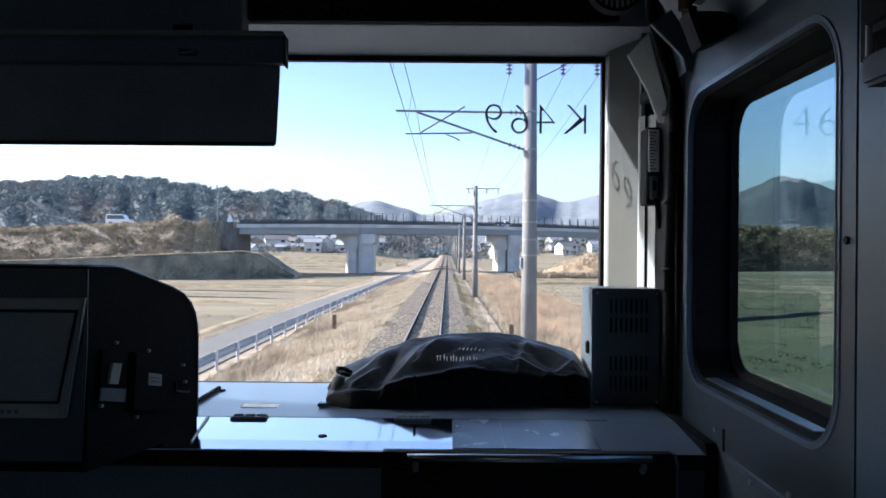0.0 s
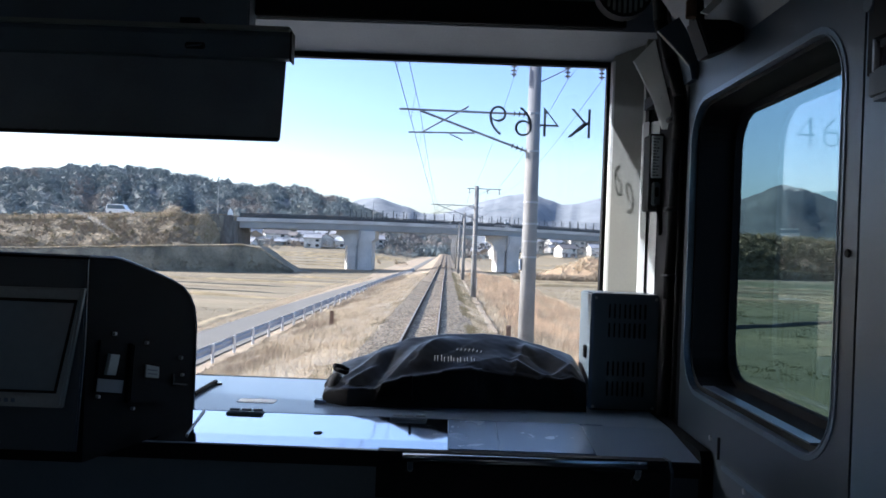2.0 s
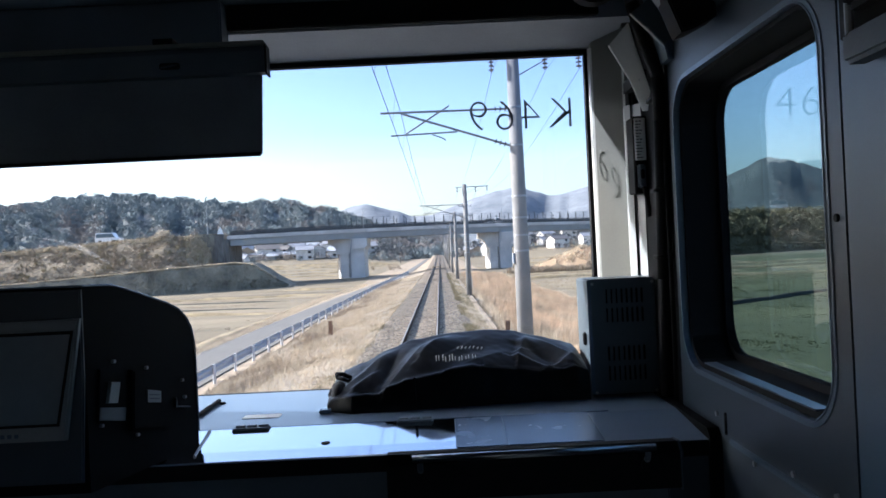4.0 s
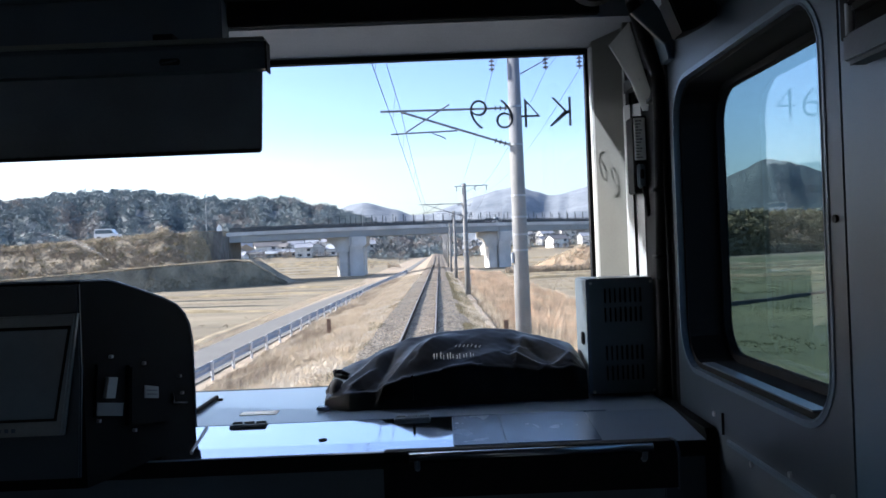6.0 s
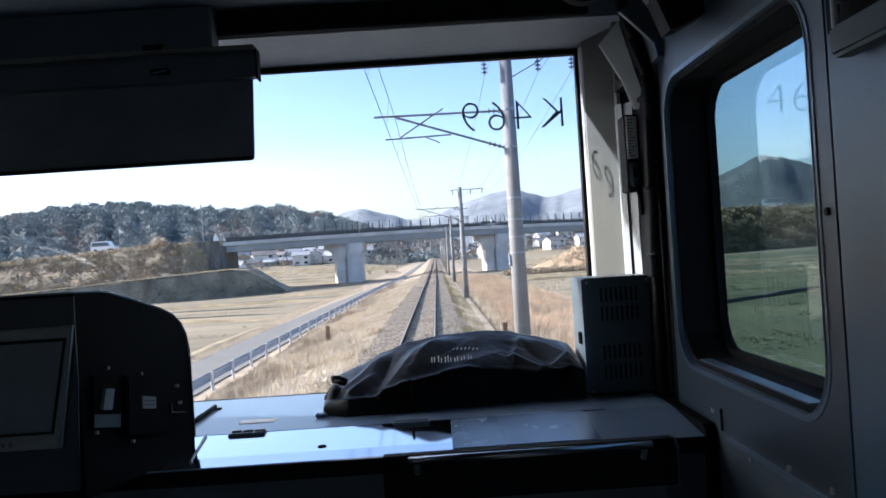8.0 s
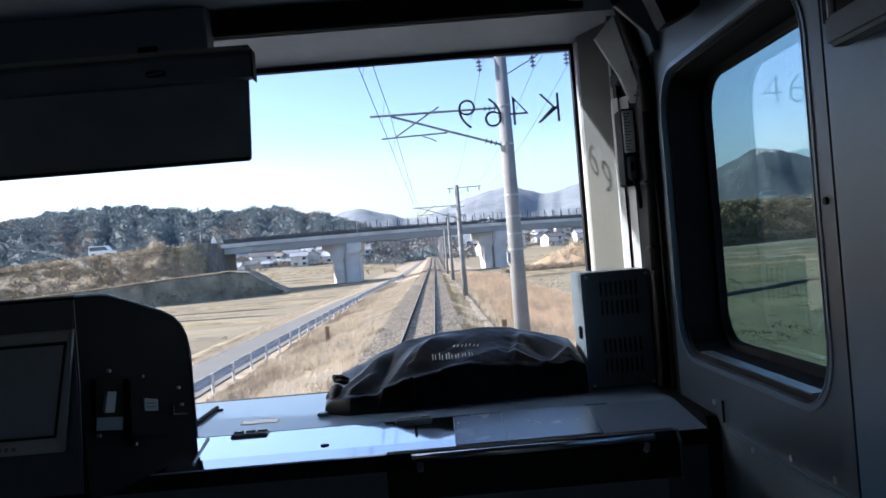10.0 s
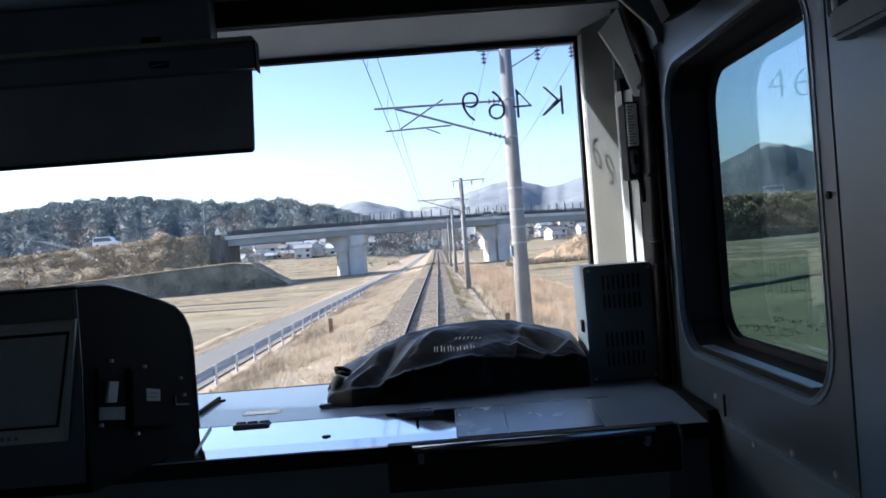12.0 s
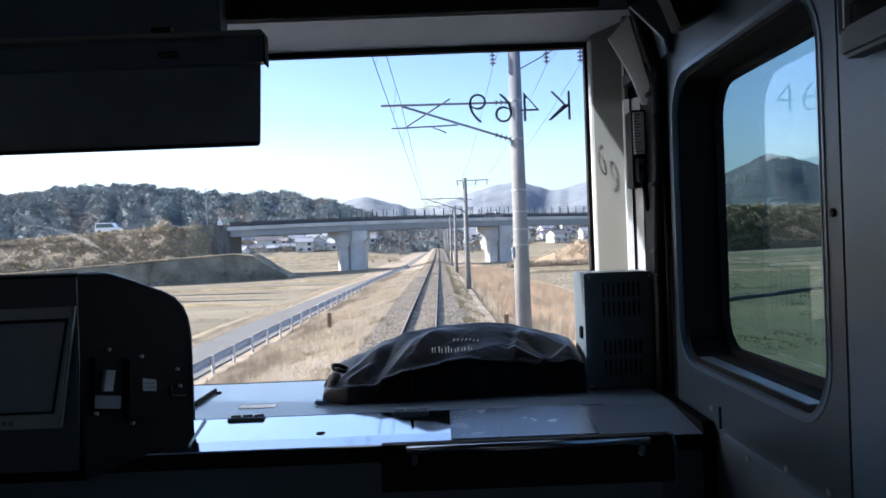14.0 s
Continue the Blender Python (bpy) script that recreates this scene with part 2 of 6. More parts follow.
def rounded(p0, q0, p1, q1, r, n=6):
    """Outline of a rectangle with round corners."""
    pts = []
    for cx, cy, a0 in ((p1 - r, q1 - r, 0), (p0 + r, q1 - r, 90), (p0 + r, q0 + r, 180), (p1 - r, q0 + r, 270)):
        for i in range(n + 1):
            a = radians(a0 + 90 * i / n)
            pts.append((cx + r * math.cos(a), cy + r * math.sin(a)))
    return pts


def holed(outer, inner, axis, a, b, bm=None):
    """A plate with an opening: outer and inner outlines with the same number of points, in the same order."""
    out = bm or bmesh.new()
    put = {"x": lambda p, q, t: (t, p, q), "y": lambda p, q, t: (p, t, q), "z": lambda p, q, t: (p, q, t)}[axis]
    rings = [[out.verts.new(put(p, q, t)) for p, q in ring] for ring, t in ((outer, a), (inner, a), (inner, b), (outer, b))]
    n, fs = len(outer), []
    for k in range(4):
        r, s = rings[k], rings[(k + 1) % 4]
        for i in range(n):
            fs.append(out.faces.new((r[i], r[(i + 1) % n], s[(i + 1) % n], s[i])))
    bmesh.ops.recalc_face_normals(out, faces=fs)
    return out


def square_match(ring, p0, q0, p1, q1):
    """For each point of a ring the point on the rectangle p0 q0 p1 q1 in the same direction, corners included."""
    n = len(ring) // 4
    out = []
    for k, (cp, cq) in enumerate(((p1, q1), (p0, q1), (p0, q0), (p1, q0))):
        for i in range(n):
            p, q = ring[k * n + i]
            t = i / (n - 1) - 0.5
            if abs(t) < 0.01:
                out.append((cp, cq))
            elif (t < 0) == (k in (0, 2)):
                out.append((cp, q))
            else:
                out.append((p, cq))
    return out


def from_lists(name, verts, faces, material, parent=None, smooth=False):
    me = bpy.data.meshes.new(name)
    me.from_pydata(verts, [], faces)
    for m in (material if isinstance(material, (list, tuple)) else (material,)):
        me.materials.append(m)
    if smooth:
        for p in me.polygons:
            p.use_smooth = True
    ob = new(name, me)
    if parent is not None:
        ob.parent = parent
    return ob


def setting(ob, label, category):
    return tagged(ob, label, category, kind="structure")

# ---- outside: the ground ----
def ease(t):
    t = max(0.0, min(1.0, t))
    return t * t * (3 - 2 * t)


def grade(y):
    """Height of the rails: they fall towards the bridge and rise again beyond it."""
    return -0.2 - 0.005 * y if y < 170 else -1.05 + 0.004 * (min(y, 420) - 170)


def between(table, y):
    if y <= table[0][0]:
        return table[0][1]
    for (a, va), (b, vb) in zip(table, table[1:]):
        if y <= b:
            return va + (vb - va) * (y - a) / (b - a)
    return table[-1][1]


ROAD_LEFT = [(40, -11.25), (58, -10.9), (84, -10.1), (104, -9.2), (130, -8.1), (170, -7.0), (400, -6.2)]
ROAD_RIGHT = [(32, -8.1), (63, -7.75), (90, -7.35), (122, -6.5), (170, -5.4), (400, -4.6)]


def lie(x, y):
    """Height of the ground: fields, lane, railway bank, ballast."""
    g, l, r = grade(y), between(ROAD_LEFT, y), between(ROAD_RIGHT, y)
    f = -2.05 - 0.45 * ease((y - 80) / 40) * (1 - ease((y - 134) / 18))
    z = between(((-60, f), (l - 1.6, f), (l - 0.4, -1.95), (r + 0.5, -1.95), (r + 1.0, -1.8), (-3.2, g - 0.62), (-2.4, g - 0.48), (-1.6, g - 0.2), (1.6, g - 0.2), (2.4, g - 0.5),
                 (3.2, g - 0.75), (6, -1.3 + 0.3 * g), (9, -1.95), (60, -2.0)), x)
    away = ease((abs(x) - 12) / 30)
    z += away * (0.8 * ease((y - 190) / 120) + 6.5 * ease((y - 300) / 130))
    rough = 0.05 if abs(x) < 2.4 else (0.1 if -7 < x < 9 else 0.06)
    if l - 0.5 < x < r + 0.6:
        rough = 0.0
    return z + rough * noise.noise((x * 0.9, y * 0.35, 3.1))


def make_ground():
    xs = [-4200, -2500, -1400, -800, -450, -260, -160, -110, -80, -60, -45, -35, -28, -22, -18, -15, -13.2, -12.4, -11.7, -11, -10.3, -9.6, -9, -8.4, -7.9, -7.5, -7.2, -6.9, -6.6, -6.3, -6, -5.7, -5.4, -5, -4.6, -4.2, -3.9, -3.6, -3.2, -2.9, -2.6, -2.1, -1.7, -0.8, 0, 0.8,
          1.7, 2.1, 2.5, 2.9, 3.2, 3.8, 4.5, 5.2, 6, 7, 8, 9, 10, 12, 15, 19, 24, 30, 40, 55, 75, 105, 150, 220, 350, 600, 1000, 1800, 2800, 4200]
    ys = [-3000, -1200, -500, -200, -80, -40, -20] + [-10 + 1.5 * i for i in range(120)] + [172 + 8 * i for i in range(20)]
    y = ys[-1]
    while y < 4700:
        y += max(15, (y - 300) * 0.25)
        ys.append(y)
    verts = [(x, y, lie(x, y)) for y in ys for x in xs]
    n = len(xs)
    faces, kinds = [], []
    for j in range(len(ys) - 1):
        for i in range(n - 1):
            faces.append((j * n + i, j * n + i + 1, (j + 1) * n + i + 1, (j + 1) * n + i))
            x, y = (xs[i] + xs[i + 1]) / 2, (ys[j] + ys[j + 1]) / 2
            kinds.append(0 if abs(x) < 1.95 else 1 if -12.2 < x < 9 else 3 if x > 12 + 0.36 * max(0, y - 40) and y < (125 if x < 38 else 172) else 2)
    ob = from_lists("ground", verts, faces, (M_BALLAST, M_STRAW, M_FIELD, M_GREEN), smooth=True)
    ob.data.polygons.foreach_set("material_index", kinds)
    return setting(ob, "stony track bed between dry grass banks and fallow fields", "ground")


make_ground()


def make_road():
    ys = [-40 + 6 * i for i in range(75)]
    verts, faces = [], []
    for y in ys:
        for x in (between(ROAD_LEFT, y), between(ROAD_RIGHT, y)):
            verts += [(x, y, -1.9), (x, y, -2.3)]
    for j in range(len(ys) - 1):
        a, b = 4 * j, 4 * j + 4
        faces += [(a, a + 2, b + 2, b), (a + 1, a, b, b + 1), (a + 2, a + 3, b + 3, b + 2)]
    return setting(from_lists("road", verts, faces, M_ASPHALT), "narrow pale asphalt lane beside the railway bank", "road")


make_road()


def strip(name, p, q, width, height, material, seed):
    """A low uneven ridge of earth from p to q."""
    p, q = Vector(p), Vector(q)
    d = (q - p)
    side = Vector((-d.y, d.x, 0)).normalized()
    n = max(4, int(d.length / 2.0))
    verts, faces = [], []
    for i in range(n + 1):
        c = p + d * (i / n)
        w = width * (0.8 + 0.4 * noise.noise((i * 0.37, seed, 0)))
        h = height * (0.8 + 0.6 * noise.noise((i * 0.6, seed, 5)))
        h *= min(1.0, 0.1 + i / 3, 0.1 + (n - i) / 3)
        for k, (s, z) in enumerate(((-0.5, -0.1), (-0.22, 0.85), (0.2, 1.0), (0.5, -0.1))):
            v = c + side * (s * w)
            verts.append((v.x, v.y, lie(v.x, v.y) + h * z))
    for i in range(n):
        for k in range(3):
            a = 4 * i + k
            faces.append((a, a + 1, a + 5, a + 4))
    return from_lists(name, verts, faces, material, smooth=True)


for k, (p, q, w, h) in enumerate((((-11.5, 97, 0), (-95, 104, 0), 1.3, 0.35), ((-12.2, 66, 0), (-90, 86, 0), 0.8, 0.3), ((-10.6, 118, 0), (-26, 121, 0), 1.0, 0.3),
                                  ((9.5, 108, 0), (80, 112, 0), 1.2, 0.5), ((26, 92, 0), (90, 82, 0), 0.9, 0.3), ((11, 122, 0), (90, 132, 0), 1.4, 0.5),
                                  ((-12.3, -20, 0), (-12.3, 60, 0), 1.2, 0.22), ((-20, 180, 0), (-140, 172, 0), 1.4, 0.4), ((-16, 205, 0), (-150, 200, 0), 1.4, 0.4), ((-14, 232, 0), (-150, 238, 0), 1.6, 0.4), ((-13, 262, 0), (-170, 262, 0), 1.8, 0.5), ((-13, 288, 0), (-170, 296, 0), 2.0, 0.6), ((-13, 312, 0), (-170, 318, 0), 2.2, 0.6), ((14, 200, 0), (120, 210, 0), 1.6, 0.4), ((14, 250, 0), (140, 256, 0), 1.8, 0.5))):
    tagged(strip("field_bund", p, q, w, h, M_BUND, k * 3.7), "low grassy earth bund between fallow fields", "bund", "bunds in the fields")


# ---- outside: railway ----
def sweep(profile, ys, x0):
    """A cross-section drawn along the track, following its grade."""
    bm = bmesh.new()
    rows = [[bm.verts.new((x0 + p, y, q + grade(y))) for p, q in profile] for y in ys]
    n = len(profile)
    for a, b in zip(rows, rows[1:]):
        for i in range(n):
            bm.faces.new((a[i], a[(i + 1) % n], b[(i + 1) % n], b[i]))
    bm.faces.new(rows[0])
    bm.faces.new(rows[-1][::-1])
    bmesh.ops.recalc_face_normals(bm, faces=bm.faces)
    return bm


def make_track():
    t = empty("railway_track", (0, 0, 0), "single narrow-gauge track with rusty rails and worn concrete sleepers", "railway track")
    ys = (-30, 170, 420, 620)
    web = [(-0.06, -0.153), (0.06, -0.153), (0.06, -0.14), (0.012, -0.12), (0.012, -0.04), (0.032, -0.03), (0.032, -0.004), (-0.032, -0.004), (-0.032, -0.03), (-0.012, -0.04), (-0.012, -0.12), (-0.06, -0.14)]
    for s in (-1, 1):
        rail = part("rail", sweep(web, ys, s * 0.566), M_RAILSIDE, t, "rusty steel rail")
        part("rail_head", sweep([(-0.03, -0.004), (0.03, -0.004), (0.024, 0.002), (-0.024, 0.002)], ys, s * 0.566), M_RAILTOP, rail, "polished running surface")
    return t


track = make_track()


def make_trough():
    t = empty("cable_trough", (2.95, 0, 0), "weathered concrete cable trough beside the ballast", "cable trough")
    bm = box(-0.17, 0.17, 0.0, 0.98, 0.0, 0.2, 0.012)
    first = part("trough_section", bm, M_SLEEPER, t)
    first.location = (0, 14, lie(2.95, 14) - 0.06)
    for k in range(1, 110):
        y = 14 + k
        shared("trough_section", first.data, t, pose(0.02 * noise.noise((k, 0, 0)), y, lie(2.95, y) - 0.06, 0, 0, 1.5 * noise.noise((k, 4, 0))))
    return t


make_trough()

POLE_Y = [20.5 + 40.0 * k for k in range(0, 9)]


def insulator(p, q, bm):
    p, q = Vector(p), Vector(q)
    rod(p, q, 0.018, seg=8, bm=bm)
    for i in range(3):
        c = p + (q - p) * (0.2 + 0.3 * i)
        d = (q - p).normalized() * 0.016
        rod(c - d, c + d, 0.045, 0.085, seg=12, bm=bm)
    return bm


def make_mast():
    m = empty("catenary_mast", (2.9, 20.5, -1.3), "tall round concrete mast carrying the overhead wire bracket", "mast", "masts along the track")
    part("pole", rod((0, 0, -0.8), (0, 0, 8.95), 0.225, 0.155, 24), M_POLE, m, smooth=True)
    for k, z in enumerate((3.75, 4.15, 4.6, 5.15, 6.45, 7.42, 8.7)):
        part("band", rod((0, 0, z), (0, 0, z + 0.05), 0.226 - 0.0068 * z, seg=24), M_STEEL, m, "galvanised clamp band")
    part("sign_plate", box(-0.235, -0.19, -0.09, 0.09, 3.45, 3.72, 0.004), M_GUARD, m, "small white plate")
    zb = 1.3
    part("top_tube", rod((-0.12, 0, 6.13 + zb), (-3.45, 0, 6.16 + zb), 0.03), M_STEEL, m)
    part("brace", rod((-0.12, 0, 5.17 + zb), (-2.92, 0, 6.13 + zb), 0.03), M_STEEL, m)
    part("strut", rod((-1.68, 0, 6.28 + zb), (-2.82, 0, 5.6 + zb), 0.022), M_STEEL, m)
    part("steady_tube", rod((-1.5, 0, 5.6 + zb), (-3.2, 0, 5.57 + zb), 0.022), M_STEEL, m)
    part("steady_arm", tube([(-2.15, 0, 5.56 + zb), (-1.9, 0, 5.46 + zb), (-1.8, 0, 5.4 + zb)], 0.016), M_STEEL, m)
    part("insulator", insulator((-0.16, 0, 6.13 + zb), (-0.58, 0, 6.14 + zb), bmesh.new()), M_CERAM, m)
    part("insulator", insulator((-0.2, 0, 5.2 + zb), (-0.6, 0, 5.335 + zb), bmesh.new()), M_CERAM, m)
    part("cross_arm", box(-0.72, 1.85, -0.035, 0.035, 7.42 + zb, 7.48 + zb), M_STEEL, m)
    part("arm_stay", rod((0.1, 0, 6.95 + zb), (1.0, 0, 7.42 + zb), 0.016, seg=8), M_STEEL, m)
    for x in (-0.55, 0.83, 1.7):
        part("insulator", insulator((x, 0, 7.42 + zb), (x, 0, 7.08 + zb), bmesh.new()), M_CERAM, m)
    return m


mast = make_mast()
for y in POLE_Y[1:] + [-19.5]:
    copy_thing(mast, pose(2.9, y, -1.2 + grade(y) + 0.2, 0, 0, 3 * noise.noise((y, 1, 0))))


def make_wires():
    spans = [-19.5] + POLE_Y
    lines = (("contact_wire", -0.12, 5.5, 0.05, 0.008), ("messenger_wire", -0.03, 6.18, 0.3, 0.008), ("feeder_wire", 2.35, 7.06, 0.55, 0.006), ("feeder_wire", 3.73, 7.06, 0.6, 0.006), ("feeder_wire", 4.6, 7.06, 0.6, 0.006))
    for name, x, z, sag, r in lines:
        bm = bmesh.new()
        for a, b in zip(spans, spans[1:]):
            za, zb = z + 0.3 + grade(a), z + 0.3 + grade(b)
            pts = [(x, a + (b - a) * i / 8, za + (zb - za) * i / 8 - 4 * sag * (i / 8) * (1 - i / 8)) for i in range(9)]
            for p, q in zip(pts, pts[1:]):
                rod(p, q, r, seg=5, bm=bm)
            if name == "contact_wire":
                for i in range(1, 9):
                    u = (i - 0.5) / 8
                    zc = za + (zb - za) * u
                    rod((-0.12, a + (b - a) * u, zc - 4 * sag * u * (1 - u)), (-0.03, a + (b - a) * u, zc + 0.68 - 1.2 * u * (1 - u)), 0.004, seg=4, bm=bm)
        tagged(link(name, bm, M_WIRE), "thin dark overhead wire strung from mast to mast", "overhead wire", "overhead wires")


make_wires()


M_POST = mat("weathered_brown_post", (0.17, 0.105, 0.07), 0.9, var=0.3, scale=4, fine=30, bump=0.2)


def make_post(name, x, y, h, label):
    p = empty(name, (x, y, lie(x, y)), label, "marker post")
    part("post", box(-0.09, 0.09, -0.06, 0.06, -0.2, h, 0.015), M_POST if h < 0.9 else M_CONC, p)
    part("cap", box(-0.1, 0.1, -0.07, 0.07, h, h + 0.03, 0.01), M_POST if h < 0.9 else M_CONC, p)
    return p


make_post("marker_post", -4.55, 38, 0.75, "short dark rusty marker post in dry grass")
make_post("marker_post", 3.3, 31, 0.8, "short dark rusty marker post in dry grass")
make_post("signal_box", 3.6, 74, 1.3, "small weathered concrete lineside cabinet in tall grass")


def make_utility_pole(x, y, h):
    u = empty("utility_pole", (x, y, lie(x, y)), "slim grey utility pole with two cross arms", "utility pole", "utility poles")
    part("pole", rod((0, 0, -0.5), (0, 0, h), 0.14, 0.1, 14), M_POLE, u, smooth=True)
    for z in (h - 0.4, h - 1.5):
        part("cross_arm", box(-0.8, 0.8, -0.04, 0.04, z, z + 0.08), M_STEEL, u)
        for dx in (-0.7, -0.3, 0.3, 0.7):
            part("insulator", rod((dx, 0, z + 0.08), (dx, 0, z + 0.26), 0.045, 0.03, 8), M_CERAM, u)
    return u


pole = make_utility_pole(4.1, 96, 9.5)
for x, y in ((-58, 236), (-30, 262), (-92, 246), (-14, 300), (14, 320), (-110, 300)):
    copy_thing(pole, pose(x, y, lie(x, y), 0, 0, 40 * noise.noise((x, y, 0))))


# ---- outside: guard rail ----
def make_guardrail():
    g = empty("guard_rail", (0, 0, -1.9), "white roadside guard rail, beam coloured as in shade, on short round posts", "guard rail")
    beam = [(0.0, 0.3), (0.05, 0.35), (0.05, 0.41), (0.0, 0.45), (0.0, 0.5), (0.05, 0.54), (0.05, 0.6), (0.0, 0.65), (-0.012, 0.65), (0.036, 0.595), (0.036, 0.545), (-0.012, 0.51), (-0.012, 0.44), (0.036, 0.405), (0.036, 0.355), (-0.012, 0.3)]
    n = len(beam)
    for k in range(50):
        y = 5.5 + 3 * k
        bm = bmesh.new()
        ends = [[bm.verts.new((between(ROAD_RIGHT, v) + 0.28 - p, v, q + 0.02 * noise.noise((v, 0, 0)))) for p, q in beam] for v in (y, y + 2.99)]
        for i in range(n):
            bm.faces.new((ends[0][i], ends[0][(i + 1) % n], ends[1][(i + 1) % n], ends[1][i]))
        bm.faces.new(ends[0])
        bm.faces.new(ends[1][::-1])
        bmesh.ops.recalc_face_normals(bm, faces=bm.faces)
        part("beam", bm, M_GUARD, g)
    post = part("post", rod((0, 0, -0.4), (0, 0, 0.67), 0.06, seg=12), M_GUARDPOST, g)
    post.location = (between(ROAD_RIGHT, 5.6) + 0.36, 5.6, 0)
    for k in range(1, 50):
        y = 5.6 + 3 * k
        shared("post", post.data, g, pose(between(ROAD_RIGHT, y) + 0.36, y, 0.03 * noise.noise((k, 2, 0)), 2 * noise.noise((k, 1, 0)), 2 * noise.noise((k, 7, 0)), 0))
    return g


M_GUARDPOST = mat("white_post_paint", (0.55, 0.555, 0.56), 0.6, var=0.15, fine=12, bump=0.05)
make_guardrail()


# ---- outside: road bridge ----
def by(x):
    """The bridge's near edge."""
    return 155.5 + 0.55 * (x + 14)


def camber(x):
    return 0.42 - 0.0003 * (x - 12) ** 2


M_FENCE = mat("dark_fence_steel", (0.05, 0.055, 0.06), 0.7, metal=0.2, var=0.2, bump=0.0)


def make_bridge():
    b = empty("road_bridge", (0, by(0), 0), "long grey concrete and steel road overpass on broad piers", "bridge")

    def run(x0, x1, y0, y1, z0, z1):
        """A beam along the bridge that follows its skew and camber."""
        n = max(1, round((x1 - x0) / 5))
        bm = bmesh.new()
        rows = []
        for i in range(n + 1):
            x = x0 + (x1 - x0) * i / n
            rows.append([bm.verts.new((x, by(x) + y - by(0), z + camber(x))) for y, z in ((y0, z0), (y1, z0), (y1, z1), (y0, z1))])
        for a, c in zip(rows, rows[1:]):
            for i in range(4):
                bm.faces.new((a[i], a[(i + 1) % 4], c[(i + 1) % 4], c[i]))
        bm.faces.new(rows[0])
        bm.faces.new(rows[-1][::-1])
        bmesh.ops.recalc_face_normals(bm, faces=bm.faces)
        return bm

    part("deck", run(-37, 45, 0.0, 10.5, 6.55, 6.72), M_CONC, b)
    for x0, x1 in ((-36.6, -16.4), (-16.35, 13.7), (13.75, 44.6)):
        for y in (0.35, 3.6, 6.6, 9.6):
            part("girder", run(x0, x1, y, y + 0.45, 5.45, 6.55), M_GIRDER, b, "painted box girder")
        part("soffit", run(x0, x1, 0.82, 9.58, 6.1, 6.2), M_CONC, b)
        for y in (0.26, 9.96):
            part("girder_flange", run(x0, x1, y, y + 0.63, 5.38, 5.45), M_GIRDER, b)
    for x0, x1 in ((-37, -16.4), (-16.37, 13.72), (13.75, 45)):
        part("parapet", run(x0, x1, 0.02, 0.32, 6.725, 7.2), M_CONC, b)
        part("parapet", run(x0, x1, 10.18, 10.48, 6.725, 7.2), M_CONC, b)
    post = part("fence_post", box(-0.075, 0.075, 0, 0.1, 0, 2.25), M_FENCE, b)
    post.location = (-20, by(-20) - by(0) + 0.12, 7.2 + camber(-20))
    low = part("rail_post", box(-0.05, 0.05, 0, 0.09, 0, 0.75), M_FENCE, b)
    low.location = (-36, by(-36) - by(0) + 0.12, 7.2 + camber(-36))
    for y in (0.12, 10.28):
        for k in range(1, 33):
            x = -20 + 2 * k
            shared("fence_post", post.data, b, pose(x, by(x) - by(0) + y, 7.2 + camber(x)))
            shared("rail_post", low.data, b, pose(x - 1, by(x - 1) - by(0) + y, 7.2 + camber(x)))
        for k in range(1, 8):
            x = -36 + 2 * k
            shared("rail_post", low.data, b, pose(x, by(x) - by(0) + y, 7.2 + camber(x)))
        for z in (7.27, 7.47, 7.67, 7.87):
            part("fence_rail", run(-36.5, 44.5, y + 0.02, y + 0.06, z, z + 0.15), M_FENCE, b)
        part("fence_wire", run(-20, 44, y + 0.03, y + 0.05, 8.6, 8.63), M_FENCE, b)
        part("fence_wire", run(-20, 44, y + 0.03, y + 0.05, 9.35, 9.38), M_FENCE, b)
    for x in (-16.4, 13.7):
        z0, c = -2.8, camber(x)
        y0 = by(x) - by(0)
        bm = prism([(x - 2.7, y0 + 2.2), (x - 2.1, y0 + 1.1), (x - 0.5, y0 + 1.1), (x - 0.1, y0 + 1.6), (x - 0.1, y0 + 9), (x - 2.7, y0 + 9)], "z", z0, 3.2)
        pier = part("pier", bm, M_CONC, b, "weathered concrete pier")
        curve = [(x - 2.7 - 1.7 * (1 - math.cos(radians(9 * i))), 2.6 + 2.0 * math.sin(radians(9 * i))) for i in range(11)]
        part("flared_cap", prism(curve + [(x - 4.4, 5.36 + c), (x - 0.1, 5.36 + c), (x - 0.1, 2.6)], "y", y0 + 0.9, y0 + 9.3), M_CONC, pier, "flared hammerhead cap")
        part("column", box(x + 0.0, x + 2.6, y0 + 0.6, y0 + 9, z0, 3.5, 0.06), M_CONC, b, "pale square concrete column")
        part("bearing_block", prism([(x + 0.0, 3.5), (x + 2.6, 3.5), (x + 3.2, 4.0), (x + 3.2, 5.36 + c), (x + 0.0, 5.36 + c)], "y", y0 + 0.3, y0 + 9.2), M_CONC, b, "overhanging bearing block")
        part("drain_pipe", tube([(x - 0.05, y0 + 0.2, z0), (x - 0.05, y0 + 0.2, 3.4), (x + 0.35, y0 + 0.2, 4.2), (x + 0.35, y0 - 0.06, 6.6)], 0.07, 8), M_STEEL, b)
